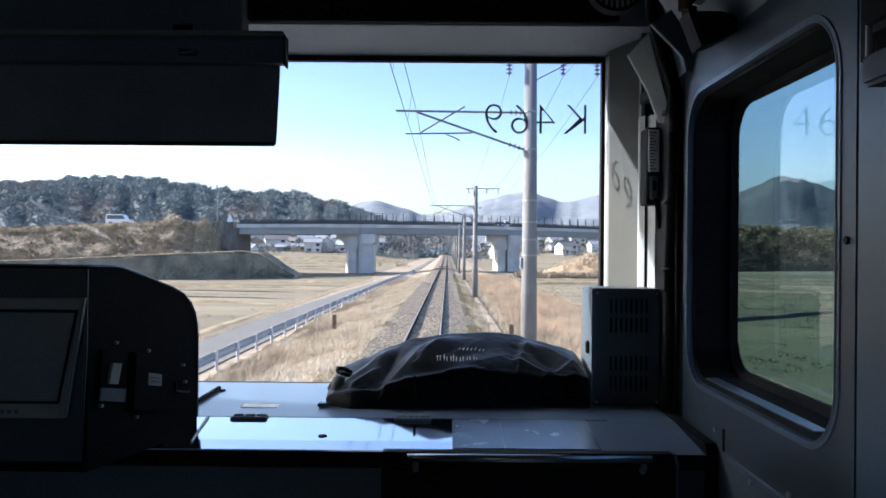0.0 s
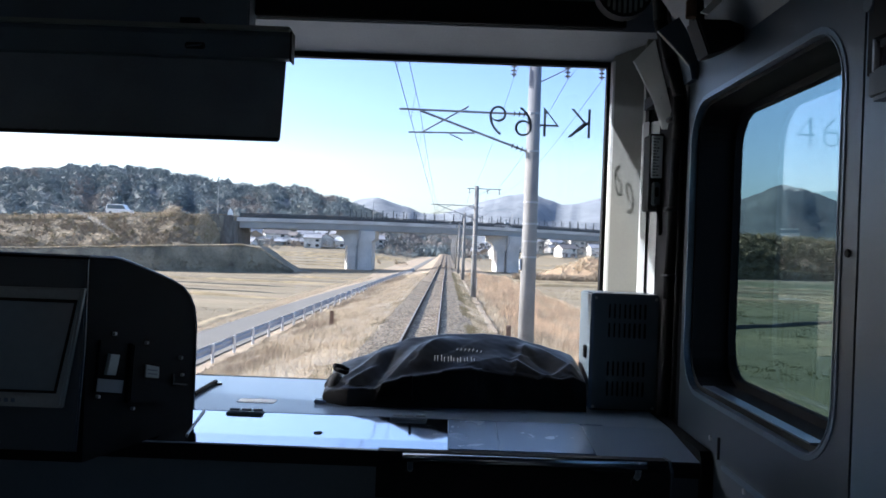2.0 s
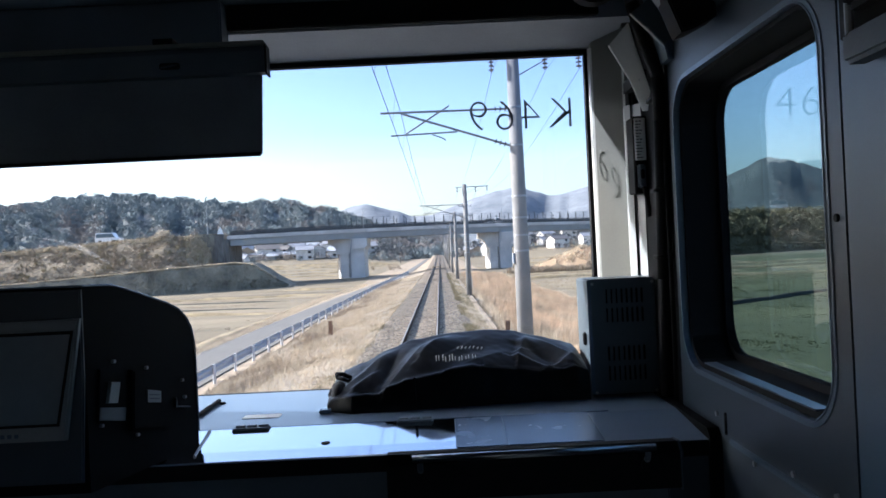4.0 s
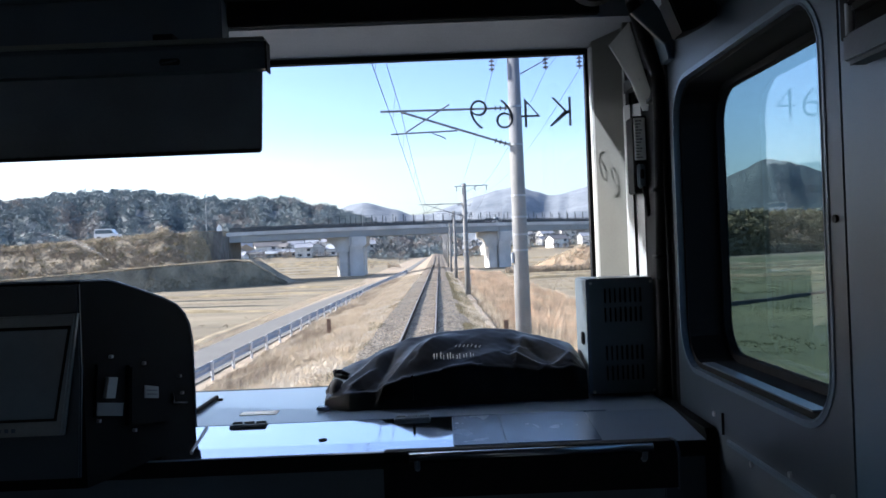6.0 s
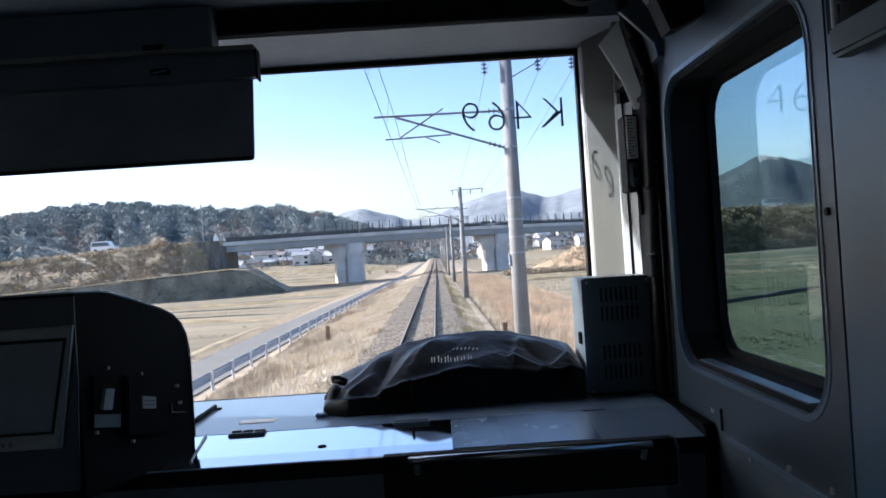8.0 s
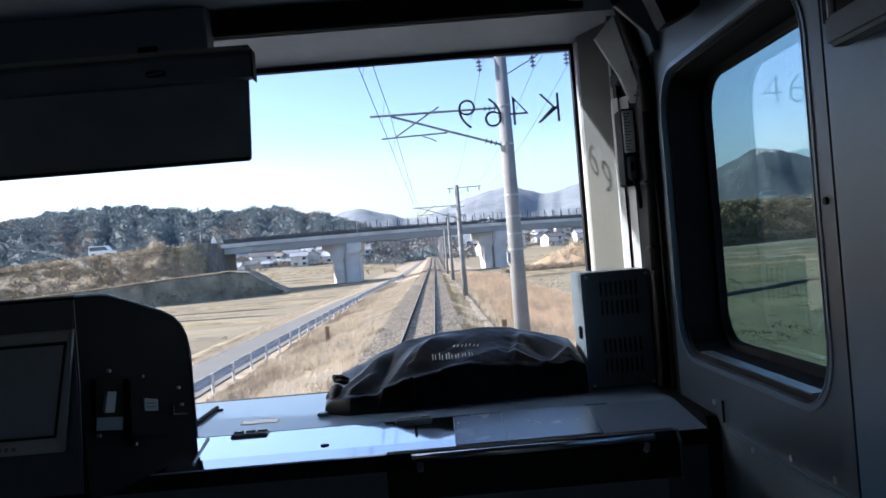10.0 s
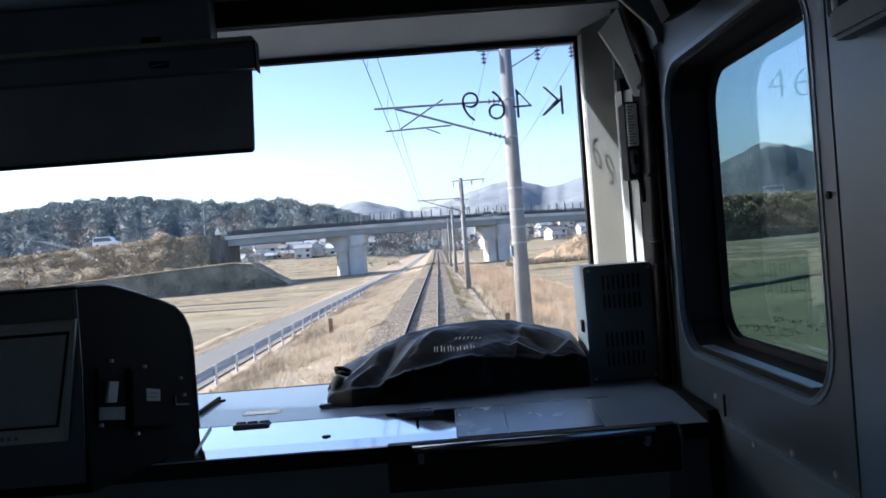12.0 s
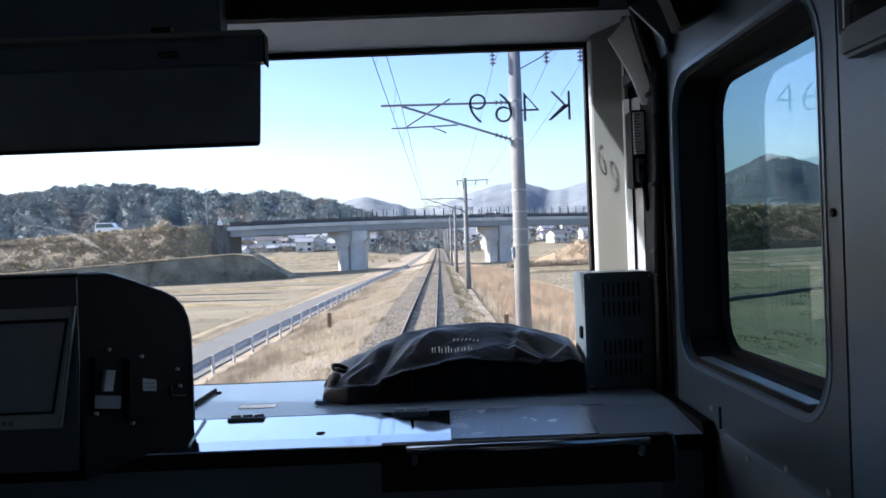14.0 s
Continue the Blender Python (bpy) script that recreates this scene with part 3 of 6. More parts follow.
    for x, s in ((-38, -1), (46, 1)):
        y0 = by(x) - by(0)
        part("abutment", box(x - 1.3, x + 1.2, y0 - 1.498, y0 + 10.3, -2.6, 6.3, 0.1), M_OLDCONC, b, "stained concrete abutment")
        reach = 3.4 if s < 0 else 5.6
        part("wing_wall", prism([(x + s * reach, 7.15), (x + s * reach, reach + 0.6), (x - s * 0.6, 2.0), (x - s * 1.0, 2.0), (x - s * 1.0, 7.15)], "y", y0 - 1.95, y0 - 1.5, 0.03), M_OLDCONC, b, "dark stained wing wall")
        for k in range(3 if s < 0 else 4):
            xx = x - s * (0.7 - 1.35 * k)
            part("pilaster", box(xx - 0.16, xx + 0.16, y0 - 2.11, y0 - 1.952, 3.6 + 0.9 * k * (k > 0), 7.2, 0.02), M_OLDCONC, b)
    for x, h in ((-40, 12.4), (-13.8, 11.0), (14.5, 11.0), (30, 11.0)):
        y0 = by(x) - by(0)
        lamp = part("lamp_post", rod((x, y0 + 0.2, 6.9), (x, y0 + 0.2, h), 0.09, 0.05, 8), M_STEEL, b, "slim steel lamp post")
        part("lamp_arm", rod((x, y0 + 0.2, h - 0.05), (x, y0 + 1.6, h + 0.2), 0.04, seg=6), M_STEEL, lamp)
    part("road_sign", prism([(-38.5, 7.25), (-37.5, 7.25), (-37.6, 7.9), (-38.0, 8.5), (-38.4, 7.9)], "y", by(-38) - by(0) - 0.1, by(-38) - by(0) - 0.04), M_WHITE, b, "pale pointed end marker")
    return b


make_bridge()


def bank_top(x):
    """Height of the road on its embankment, which falls away from the bridge."""
    return 7.25 if x > 0 else max(2.2, 7.25 + 0.055 * (x + 42))


BANK = ((-12, -2.6), (-11, -0.8), (-9.5, 1.6), (-7.5, 3.0), (-4.5, 4.8), (-1.5, 6.6), (0.3, 7.25))


def bank_line(x):
    return by(max(-45, min(100, x))) + 0.1 * min(0, x + 45)


def bank_z(x, d):
    """Height of the embankment's front, d metres before its edge."""
    end = 1 if x > 0 or d > 0.2 else 0.6 + 0.4 * ease((-x - 38.6) / 3.0)
    return -2.6 + (between(BANK, d) + 2.6) * (bank_top(x) + 2.6) / 9.85 * end


def make_bank(name, x0, x1, material, label):
    """The approach bank of the bridge."""
    n = 110
    verts, faces = [], []
    depths = [d for d, _ in BANK[:-1]] + [-8.5, -6, -3]
    depths = sorted(depths) + [0.3, 10.4, 14, 22, 30]
    for i in range(n + 1):
        t = (i / n) ** 1.5
        x = x0 + (x1 - x0) * t
        y, top = bank_line(x), bank_top(x)
        for d in depths:
            if d < 0.3:
                z = bank_z(x, d)
                lump = 0.45 * noise.noise((x * 0.22, d * 0.3, 2)) + 0.25 * noise.noise((x * 0.7, d * 0.8, 5))
                verts.append((x, y + d + 0.6 * noise.noise((x * 0.3, d, 7)), z + lump * (-10 < d < -1)))
            else:
                verts.append((x, y + d, top if d < 11 else -2.6 + (top + 2.6) * (30 - d) / 19))
    m = len(depths)
    for i in range(n):
        for k in range(m - 1):
            a = i * m + k
            faces.append((a, a + 1, a + m + 1, a + m))
    for e in (0, n):
        faces.append(tuple(e * m + k for k in range(m)))
    return setting(from_lists(name, verts, faces, material), label, "embankment")


M_COPSE = mat("dark_undergrowth", (0.1, 0.105, 0.06), 1.0, var=0.5, scale=0.3, fine=2, bump=1.0, dist=0.3, second=(0.24, 0.2, 0.115), island=0.5)
make_bank("embankment_west", -39.2, -420.0, M_SCRUB, "brown scrubby road embankment above an earth terrace")
make_bank("embankment_east", 47.3, 420.0, M_COPSE, "dark overgrown road embankment by the bridge end")


def mound_z(x, y):
    """The heap's height: a long ridge of cut earth before the bridge end."""
    u, v = (x - 29) / 17.0, (y - 143) / 8.0
    q = math.hypot(u, v)
    return -2.6 + 5.0 * (1 - ease(q)) * (0.9 + 0.25 * noise.noise((x * 0.18, y * 0.3, 1))) + 0.2 * noise.noise((x * 0.6, y * 0.6, 4))


def make_mound():
    nx, ny = 46, 24
    verts = [(12 + 34.0 * i / nx, 135 + 16.0 * j / ny, mound_z(12 + 34.0 * i / nx, 135 + 16.0 * j / ny)) for j in range(ny + 1) for i in range(nx + 1)]
    faces = [(j * (nx + 1) + i, j * (nx + 1) + i + 1, (j + 1) * (nx + 1) + i + 1, (j + 1) * (nx + 1) + i) for j in range(ny) for i in range(nx)]
    return setting(from_lists("earth_mound", verts, faces, M_CLAY), "bare orange earth heap beside the bridge end", "mound")


M_CLAY = mat("orange_clay", (0.36, 0.235, 0.13), 1.0, var=0.35, scale=0.4, fine=3, bump=0.9, dist=0.12, second=(0.44, 0.32, 0.2))
make_mound()


TERRACE = [(25.4, -2.3), (27.5, -0.9), (30.8, 1.6), (33.5, 2.05), (42.6, 1.6), (51.6, 1.1), (65, 0.4), (110, -0.6), (285, -1.5)]


def terrace_top(x):
    return between(TERRACE, -x)


def terrace_line(x):
    return bank_line(min(-31, x)) - 13.6 + 0.4 * noise.noise((x * 0.15, 2.0, 0)) + 4.0 * ease((x + 32) / 7)


def make_terrace():
    """The lower earth terrace before the embankment, steep in front, with a rounded nose."""
    n, verts, faces = 130, [], []
    for i in range(n + 1):
        x = -25.0 - 260 * (i / n) ** 1.7
        y, top = terrace_line(x), terrace_top(x)
        h = top + 2.4
        for dy, f in ((-0.6, -0.1), (0.0, 0.0), (0.5, 0.3), (1.0, 0.62), (1.5, 0.9), (1.9, 1.0), (5.0, 1.02), (9.0, 1.03), (12.0, -0.1)):
            verts.append((x + 0.3 * noise.noise((x, dy, 1)), y + dy, -2.4 + h * f + 0.14 * noise.noise((x * 0.8, dy, 4)) * (f > 0)))
    for i in range(n):
        for k in range(8):
            a = i * 9 + k
            faces.append((a, a + 1, a + 10, a + 9))
    # The face gets the darker earth as painted shade, the top dry grass.
    ob = from_lists("terrace", verts, faces, (M_EARTH, M_BUND))
    ob.data.polygons.foreach_set("material_index", [0 if q % 8 < 5 or q < 8 * 24 else 1 for q in range(len(faces))])
    return setting(ob, "steep earth terrace with a shade-toned face and a dry grass top", "embankment")


make_terrace()


# ---- outside: vehicles on the road ----
def make_vehicle(name, at, paint, length, height, label, bonnet):
    v = empty(name, at, label, "van" if bonnet else "truck")
    h = height
    side = [(-length / 2, 0.35), (length / 2, 0.35), (length / 2, 0.95), (length / 2 - bonnet, 1.05), (length / 2 - bonnet - 0.6, h), (-length / 2 + 0.15, h), (-length / 2, 1.0)]
    part("body", prism(side, "y", -0.85, 0.85, 0.06), paint, v)
    part("window", prism([(length / 2 - bonnet - 0.12, 1.1), (length / 2 - bonnet - 0.6, h - 0.15), (-length / 2 + 0.3, h - 0.15), (-length / 2 + 0.2, 1.1)], "y", -0.875, -0.855), M_SCREEN, v, "dark side glass")
    for x in (-length * 0.3, length * 0.3):
        for y in (-0.86, 0.72):
            w = part("wheel", rod((x, y, 0.32), (x, y + 0.14, 0.32), 0.32, seg=16), M_BLACK, v)
            part("rim", rod((x, y - 0.01, 0.32), (x, y + 0.15, 0.32), 0.17, seg=12), M_STEEL, w)
    return v


M_CARWHITE = mat("white_car_paint", (0.75, 0.76, 0.77), 0.3, var=0.05, bump=0.0, coat=0.5)
M_CARDARK = mat("dark_truck_paint", (0.05, 0.055, 0.06), 0.4, var=0.2, bump=0.0, coat=0.3)
make_vehicle("white_van", (-57.0, bank_line(-57) + 3.2, bank_top(-57) + 0.01), M_CARWHITE, 4.3, 1.9, "white van driving along the road embankment", 0.7)
def make_truck(at):
    v = empty("light_truck", at, "small white drop-side truck driving on the bridge", "truck")
    part("load_bed", box(-1.7, 0.4, -0.74, 0.74, 0.62, 1.0, 0.02), M_CARWHITE, v, "low white load bed")
    part("load", box(-1.6, 0.3, -0.68, 0.68, 1.0, 1.55, 0.08), M_CARDARK, v, "dark covered load")
    part("cab", prism([(0.45, 0.45), (1.68, 0.45), (1.7, 1.05), (1.35, 1.8), (0.5, 1.8)], "y", -0.72, 0.72, 0.05), M_CARWHITE, v, "white cab")
    part("window", prism([(0.65, 1.1), (1.5, 1.1), (1.28, 1.68), (0.65, 1.68)], "y", -0.745, -0.725), M_SCREEN, v, "dark side glass")
    part("frame", box(-1.6, 1.5, -0.4, 0.4, 0.42, 0.62), M_BLACK, v)
    for x in (-1.0, 1.05):
        for y in (-0.74, 0.6):
            w = part("wheel", rod((x, y, 0.27), (x, y + 0.14, 0.27), 0.27, seg=16), M_BLACK, v)
            part("rim", rod((x, y - 0.01, 0.27), (x, y + 0.15, 0.27), 0.15, seg=12), M_STEEL, w)
    return v


make_truck((12.6, by(12.6) + 3.0, 6.73 + camber(12.6)))


# ---- outside: village ----
M_TILE = mat("grey_roof_tiles", (0.2295, 0.2355, 0.2525), 0.7, var=0.3, scale=0.5, fine=5, bump=0.5, dist=0.05, obj=0.5)
M_PLASTER = mat("pale_house_plaster", (0.393, 0.374, 0.337), 0.85, var=0.25, scale=0.3, fine=5, bump=0.1, obj=0.7, second=(0.673, 0.655, 0.617))
M_PANE = mat("dark_window_pane", (0.03, 0.035, 0.04), 0.15, var=0.1, bump=0.0)


def make_house(x, y, turn, w, d, h, label, tiles=None, wall=None):
    tiles, wall = tiles or M_TILE, wall or M_PLASTER
    z = lie(x, y) - 0.1
    ho = empty("house", (x, y, z), label, "house", "village houses")
    part("wall", box(-w / 2, w / 2, -d / 2, d / 2, 0, h, 0.03), wall, ho)
    rise = d * 0.3
    roof = part("roof", prism([(-d / 2 - 0.6, h - 0.15), (0, h + rise), (d / 2 + 0.6, h - 0.15), (d / 2 + 0.6, h + 0.05), (0, h + rise + 0.22), (-d / 2 - 0.6, h + 0.05)], "x", -w / 2 - 0.5, w / 2 + 0.5), tiles, ho)
    part("ridge", rod((-w / 2 - 0.5, 0, h + rise + 0.22), (w / 2 + 0.5, 0, h + rise + 0.22), 0.18, seg=8), tiles, roof)
    part("gable", prism([(-d / 2, h - 0.1), (0, h + rise - 0.05), (d / 2, h - 0.1)], "x", -w / 2 + 0.01, w / 2 - 0.01), wall, ho)
    for k in range(2):
        cx = -w / 2 + w * (k + 0.5) / 2 + 0.3
        for zc in ((1.4, 4.0) if h > 4.5 and k else (1.4,)):
            win = part("window", box(cx - 0.8, cx + 0.8, -d / 2 - 0.05, -d / 2 + 0.02, zc - 0.6, zc + 0.6), M_PANE, ho)
            part("window_frame", holed([(cx - 0.9, zc - 0.7), (cx + 0.9, zc - 0.7), (cx + 0.9, zc + 0.7), (cx - 0.9, zc + 0.7)], [(cx - 0.8, zc - 0.6), (cx + 0.8, zc - 0.6), (cx + 0.8, zc + 0.6), (cx - 0.8, zc + 0.6)], "y", -d / 2 - 0.08, -d / 2 + 0.01), M_GUARD, win)
    ho.rotation_euler = (0, 0, radians(turn))
    return ho


rnd = random.Random(5)
M_BROWNTILE = mat("brown_roof_tiles", (0.13, 0.12, 0.114), 0.8, var=0.3, scale=0.5, fine=5, bump=0.5, dist=0.05, obj=0.5)
M_TINROOF = mat("pale_metal_roof", (0.36, 0.3744, 0.3888), 0.5, var=0.15, scale=0.5, fine=5, bump=0.1, obj=0.5)
M_BOARD = mat("weathered_wall_boards", (0.2, 0.165, 0.125), 0.9, var=0.3, scale=0.4, fine=6, bump=0.3, obj=0.5)
types = [make_house(-40, 357, 12, 8.5, 6.5, 5.2, "white two-storey house with a grey tiled roof"), make_house(-57, 362, -70, 8, 6, 3.0, "low pale house with a grey tiled roof"),
         make_house(-78, 366, 20, 10, 7, 4.6, "broad beige house with a brown tiled roof", M_BROWNTILE), make_house(-100, 372, 10, 7, 5, 2.8, "low dark timber shed with a pale metal roof", M_TINROOF, M_BOARD),
         make_house(-120, 360, -15, 13, 7, 3.4, "long pale workshop with a light metal roof", M_TINROOF), make_house(-90, 372, 60, 9, 7, 5.0, "tall timber house with a dark tiled roof", M_TILE, M_BOARD)]
k = 0
for row, (y, x0, x1, step) in enumerate(((340, -160, -66, 14), (352, -170, -40, 10), (364, -180, -34, 9), (376, -190, -28, 8.5), (390, -205, -26, 8.5), (406, -220, -24, 9), (354, 24, 100, 13), (368, 20, 115, 10), (386, 18, 125, 10), (406, 18, 130, 11))):
    x = x0
    while x < x1:
        px, py = x + rnd.uniform(-3, 3), y + rnd.uniform(-6, 6)
        if rnd.random() < 0.86:
            copy_thing(types[rnd.choice((0, 0, 1, 1, 2, 2, 3, 4, 5))], pose(px, py, lie(px, py) - 0.1, 0, 0, rnd.choice((5, 15, -12, 80, 95, -20, 100, 30))) @ Matrix.Scale(rnd.uniform(0.62, 0.92), 4))
        x += step * rnd.uniform(0.8, 1.3)


# ---- outside: woods and hills ----
def rng_interp(table, x):
    if x <= table[0][0]:
        return table[0][1]
    for (a, ha), (b, hb) in zip(table, table[1:]):
        if x <= b:
            return ha + (hb - ha) * ease((x - a) / (b - a)) * 0.5 + (hb - ha) * 0.5 * (x - a) / (b - a)
    return table[-1][1]


def hill(name, table, r0, r1, material, label, steps, rough, foot=-3.0, rings=14, wild=0.30):
    """A range of hills round the eye: table gives the tangent of azimuth and the height of the ridge over the eye, as a slope."""
    t0, t1 = table[0][0], table[-1][0]
    verts, faces = [], []
    rm = r0 + (r1 - r0) * 0.62
    for i in range(steps + 1):
        s = t0 + (t1 - t0) * i / steps
        for j in range(rings + 1):
            v = j / rings
            r = r0 + (r1 - r0) * v
            up = ease(v / 0.62) if v < 0.62 else 1 - 0.6 * ease((v - 0.62) / 0.38)
            n = noise.fractal((s * rough * 6, v * 3.0 * 1.3, 1.7 + r0 * 0.01), 0.9, 2.1, 5)
            top = 2.6 + rng_interp(table, s) * rm
            z = foot + (top - foot) * up * (1 + wild * n * (1 - 0.75 * ease((v - 0.3) / 0.3))) if v < 0.98 else foot
            verts.append((0.8 + s * r, r, z))
    m = rings + 1
    for i in range(steps):
        for j in range(rings):
            a = i * m + j
            faces.append((a, a + m, a + m + 1, a + 1))
    return setting(from_lists(name, verts, faces, material, smooth=True), label, "hills")


PX = 1414.0
FAR = [(-420, 40), (-330, 52), (-240, 58), (-186, 72), (-155, 83), (-125, 85), (-76, 73), (-46, 61), (-16, 61), (24, 73), (75, 89), (105, 98), (141, 104), (175, 94), (200, 86), (225, 89), (276, 100), (310, 104), (350, 96), (420, 84), (520, 70), (640, 50), (800, 30)]
hill("mountain_range", [(a / PX, b / PX) for a, b in FAR], 2900, 4600, M_MOUNT, "distant wooded mountain range with blue-grey haze in its colour", 300, 3.5, rings=22, wild=0.13)
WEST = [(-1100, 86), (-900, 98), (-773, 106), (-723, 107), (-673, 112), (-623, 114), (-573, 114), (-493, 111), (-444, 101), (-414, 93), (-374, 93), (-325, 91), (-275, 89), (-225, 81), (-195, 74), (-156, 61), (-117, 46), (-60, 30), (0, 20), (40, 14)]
hill("wooded_hill_west", [(a / PX, b / PX) for a, b in WEST], 430, 900, M_RIDGE, "low ridge covered with evergreen woods, haze in its colour", 120, 8)
EAST = [(250, 20), (340, 44), (420, 72), (470, 90), (518, 105), (547, 116), (567, 126), (593, 135), (613, 131), (647, 119), (677, 109), (740, 92), (850, 72), (1000, 60), (1400, 60)]
hill("wooded_hill_east", [(a / PX, b / PX) for a, b in EAST], 700, 1700, M_FLOOR, "dark green wooded mountain beyond the fields", 140, 5, wild=0.1)


def bushes(name, material, label, spots, size, seed, leaves=60, leaf=0.16, squat=0.8, category="bushes"):
    """Shrubs and round trees: a few stems and a cloud of small leafy scraps in several lobes."""
    r = random.Random(seed)
    verts, faces = [], []
    for x, y, z in spots:
        h = size * r.uniform(0.55, 1.3)
        lobes = [(x + h * r.uniform(-0.45, 0.45) * squat, y + h * r.uniform(-0.45, 0.45) * squat, z + h * r.uniform(0.3, 0.75), h * r.uniform(0.22, 0.42)) for _ in range(4)]
        for cx, cy, cz, _ in lobes[:2]:
            k, e = len(verts), 0.02 * h
            verts += [(x - e, y, z - 0.1), (x + e, y, z - 0.1), (cx, cy, cz)]
            faces.append((k, k + 1, k + 2))
        for i in range(leaves):
            cx, cy, cz, q = lobes[i % 4]
            v = Vector((r.gauss(0, 1), r.gauss(0, 1), r.gauss(0, 1))).normalized() * q * r.uniform(0.5, 1.0)
            px, py, pz = cx + v.x, cy + v.y, max(z, cz + v.z * 0.85)
            e, k = leaf * h * r.uniform(0.5, 1.2), len(verts)
            t1 = v.orthogonal().normalized()
            t2 = v.normalized().cross(t1)
            for _ in range(3):
                w = t1 * r.uniform(-e, e) + t2 * r.uniform(-e, e) + v.normalized() * r.uniform(-0.4, 0.4) * e
                verts.append((px + w.x, py + w.y, pz + w.z))
            faces.append((k, k + 1, k + 2))
    return tagged(from_lists(name, verts, faces, material), label, category, kind="stuff")


def on_hill(table, r0, r1, foot, count, seed, span=(0.0, 0.72), keep=None, rough=8):
    r = random.Random(seed)
    t0, t1 = table[0][0] / PX, table[-1][0] / PX
    tab = [(a / PX, b / PX) for a, b in table]
    rm = r0 + (r1 - r0) * 0.62
    out = []
    while len(out) < count:
        s, v = r.uniform(t0, t1), r.uniform(*span)
        if keep and not keep(s * PX, v, r):
            continue
        rr = r0 + (r1 - r0) * v
        up = ease(v / 0.62) if v < 0.62 else 1 - 0.6 * ease((v - 0.62) / 0.38)
        n = noise.fractal((s * rough * 6, v * 3.0 * 1.3, 1.7 + r0 * 0.01), 0.9, 2.1, 5)
        top = 2.6 + rng_interp(tab, s) * rm
        out.append((0.8 + s * rr, rr, foot - 1.8 + (top - foot) * up * (1 + 0.30 * n * (1 - 0.75 * ease((v - 0.3) / 0.3)))))
    return out


bushes("evergreen_woods", M_FOREST, "dense evergreen woods on the ridge, paled by painted haze", on_hill(WEST, 430, 900, -3, 8000, 1, keep=lambda a, v, r: noise.noise((a * 0.014, v * 4, 0.3)) + r.uniform(-0.25, 0.25) < 0.22), 6.6, 1, 90, 0.145, 0.7, "woods")
bushes("bare_woods", M_BROWNWOOD, "bare brown trees among the evergreens", on_hill(WEST, 430, 900, -3, 4500, 2, (0.0, 0.66), keep=lambda a, v, r: noise.noise((a * 0.014, v * 4, 0.3)) + r.uniform(-0.3, 0.3) > 0.05), 6.2, 2, 84, 0.14, 0.7, "woods")
BELT = [(r * (math.sin(a)), r * math.cos(a)) for r, a in ((random.Random(k).uniform(300, 440), random.Random(k + 999).uniform(0.26, 0.62)) for k in range(2600))]
bushes("tree_belt", M_FOREST, "dark line of trees and bushes beyond the fields", [(x, y, lie(x, y)) for x, y in BELT], 5.0, 4, 60)
MID = [(random.Random(k).uniform(-160, 260), random.Random(k + 77).uniform(365, 520)) for k in range(900)]
bushes("tree_belt", M_BELT, "line of bare trees behind the village in haze-grey colour", [(x, y, lie(x, y)) for x, y in MID if abs(x - 0.2) > 14], 6.5, 5, 90, 0.13)
YARD = [(random.Random(k).uniform(-200, 120), random.Random(k + 31).uniform(336, 424)) for k in range(1000)]
bushes("garden_trees", M_BROWNWOOD, "small bare garden trees and hedges between the houses", [(x, y, lie(x, y)) for x, y in YARD[::2] if abs(x) > 14], 3.4, 6, 50)
bushes("garden_evergreens", M_FOREST, "dark clipped evergreens between the houses", [(x, y, lie(x, y)) for x, y in YARD[1::2] if abs(x) > 14], 3.0, 8, 60)
bushes("field_bushes", M_HEATH, "three round brown bushes at the field edge", [(x, y, lie(x, y)) for x, y in ((-11.5, 196), (-9.8, 197), (-15.5, 198), (-9, 199), (-10.6, 195))], 2.2, 9, 160, 0.12)
bushes("bamboo_grove", M_BAMBOO, "pale yellow-green bamboo clumps at the foot of the ridge", [(x + random.Random(k).uniform(-5, 5), 425 + random.Random(k + 8).uniform(-6, 6), -1 + 2 * lie(x, 300)) for k, x in enumerate([-215, -207, -211, -130, -136, -118, -122, -200, -90, -96, -265, -270, -60, -64] * 3)], 10, 7, 120, 0.12, 0.6, "bamboo")


# ---- outside: grass ----
def tufts(name, material, label, spots, tall, wide, seed, blades=4):
    r = random.Random(seed)
    verts, faces = [], []
    for x, y, *up in spots:
        z = (up[0] if up else lie(x, y)) - 0.03
        for b in range(blades):
            a, lean = r.uniform(0, 6.283), r.uniform(0.1, 0.7)
            h, w = tall * r.uniform(0.5, 1.25), wide * r.uniform(0.6, 1.3)
            cx, cy = x + r.uniform(-0.12, 0.12), y + r.uniform(-0.12, 0.12)
            dx, dy, ox, oy = math.cos(a) * w, math.sin(a) * w, -math.sin(a) * h * lean, math.cos(a) * h * lean
            k = len(verts)
            verts += [(cx - dx, cy - dy, z), (cx + dx, cy + dy, z), (cx + dx * 0.7 + ox * 0.4, cy + dy * 0.7 + oy * 0.4, z + h * 0.6), (cx - dx * 0.7 + ox * 0.4, cy - dy * 0.7 + oy * 0.4, z + h * 0.6), (cx + ox, cy + oy, z + h)]
            faces += [(k, k + 1, k + 2, k + 3), (k + 3, k + 2, k + 4)]
    return tagged(from_lists(name, verts, faces, material), label, "grass", kind="stuff")


def scatter(n, x0, x1, y0, y1, seed, bias=1.6):
    r = random.Random(seed)
    return [(r.uniform(x0, x1), y0 + (y1 - y0) * r.random() ** bias) for _ in range(n)]


def patchy(spots, low, freq=0.25):
    return [p for p in spots if noise.noise((p[0] * freq * 2, p[1] * freq, 1.3)) > low]


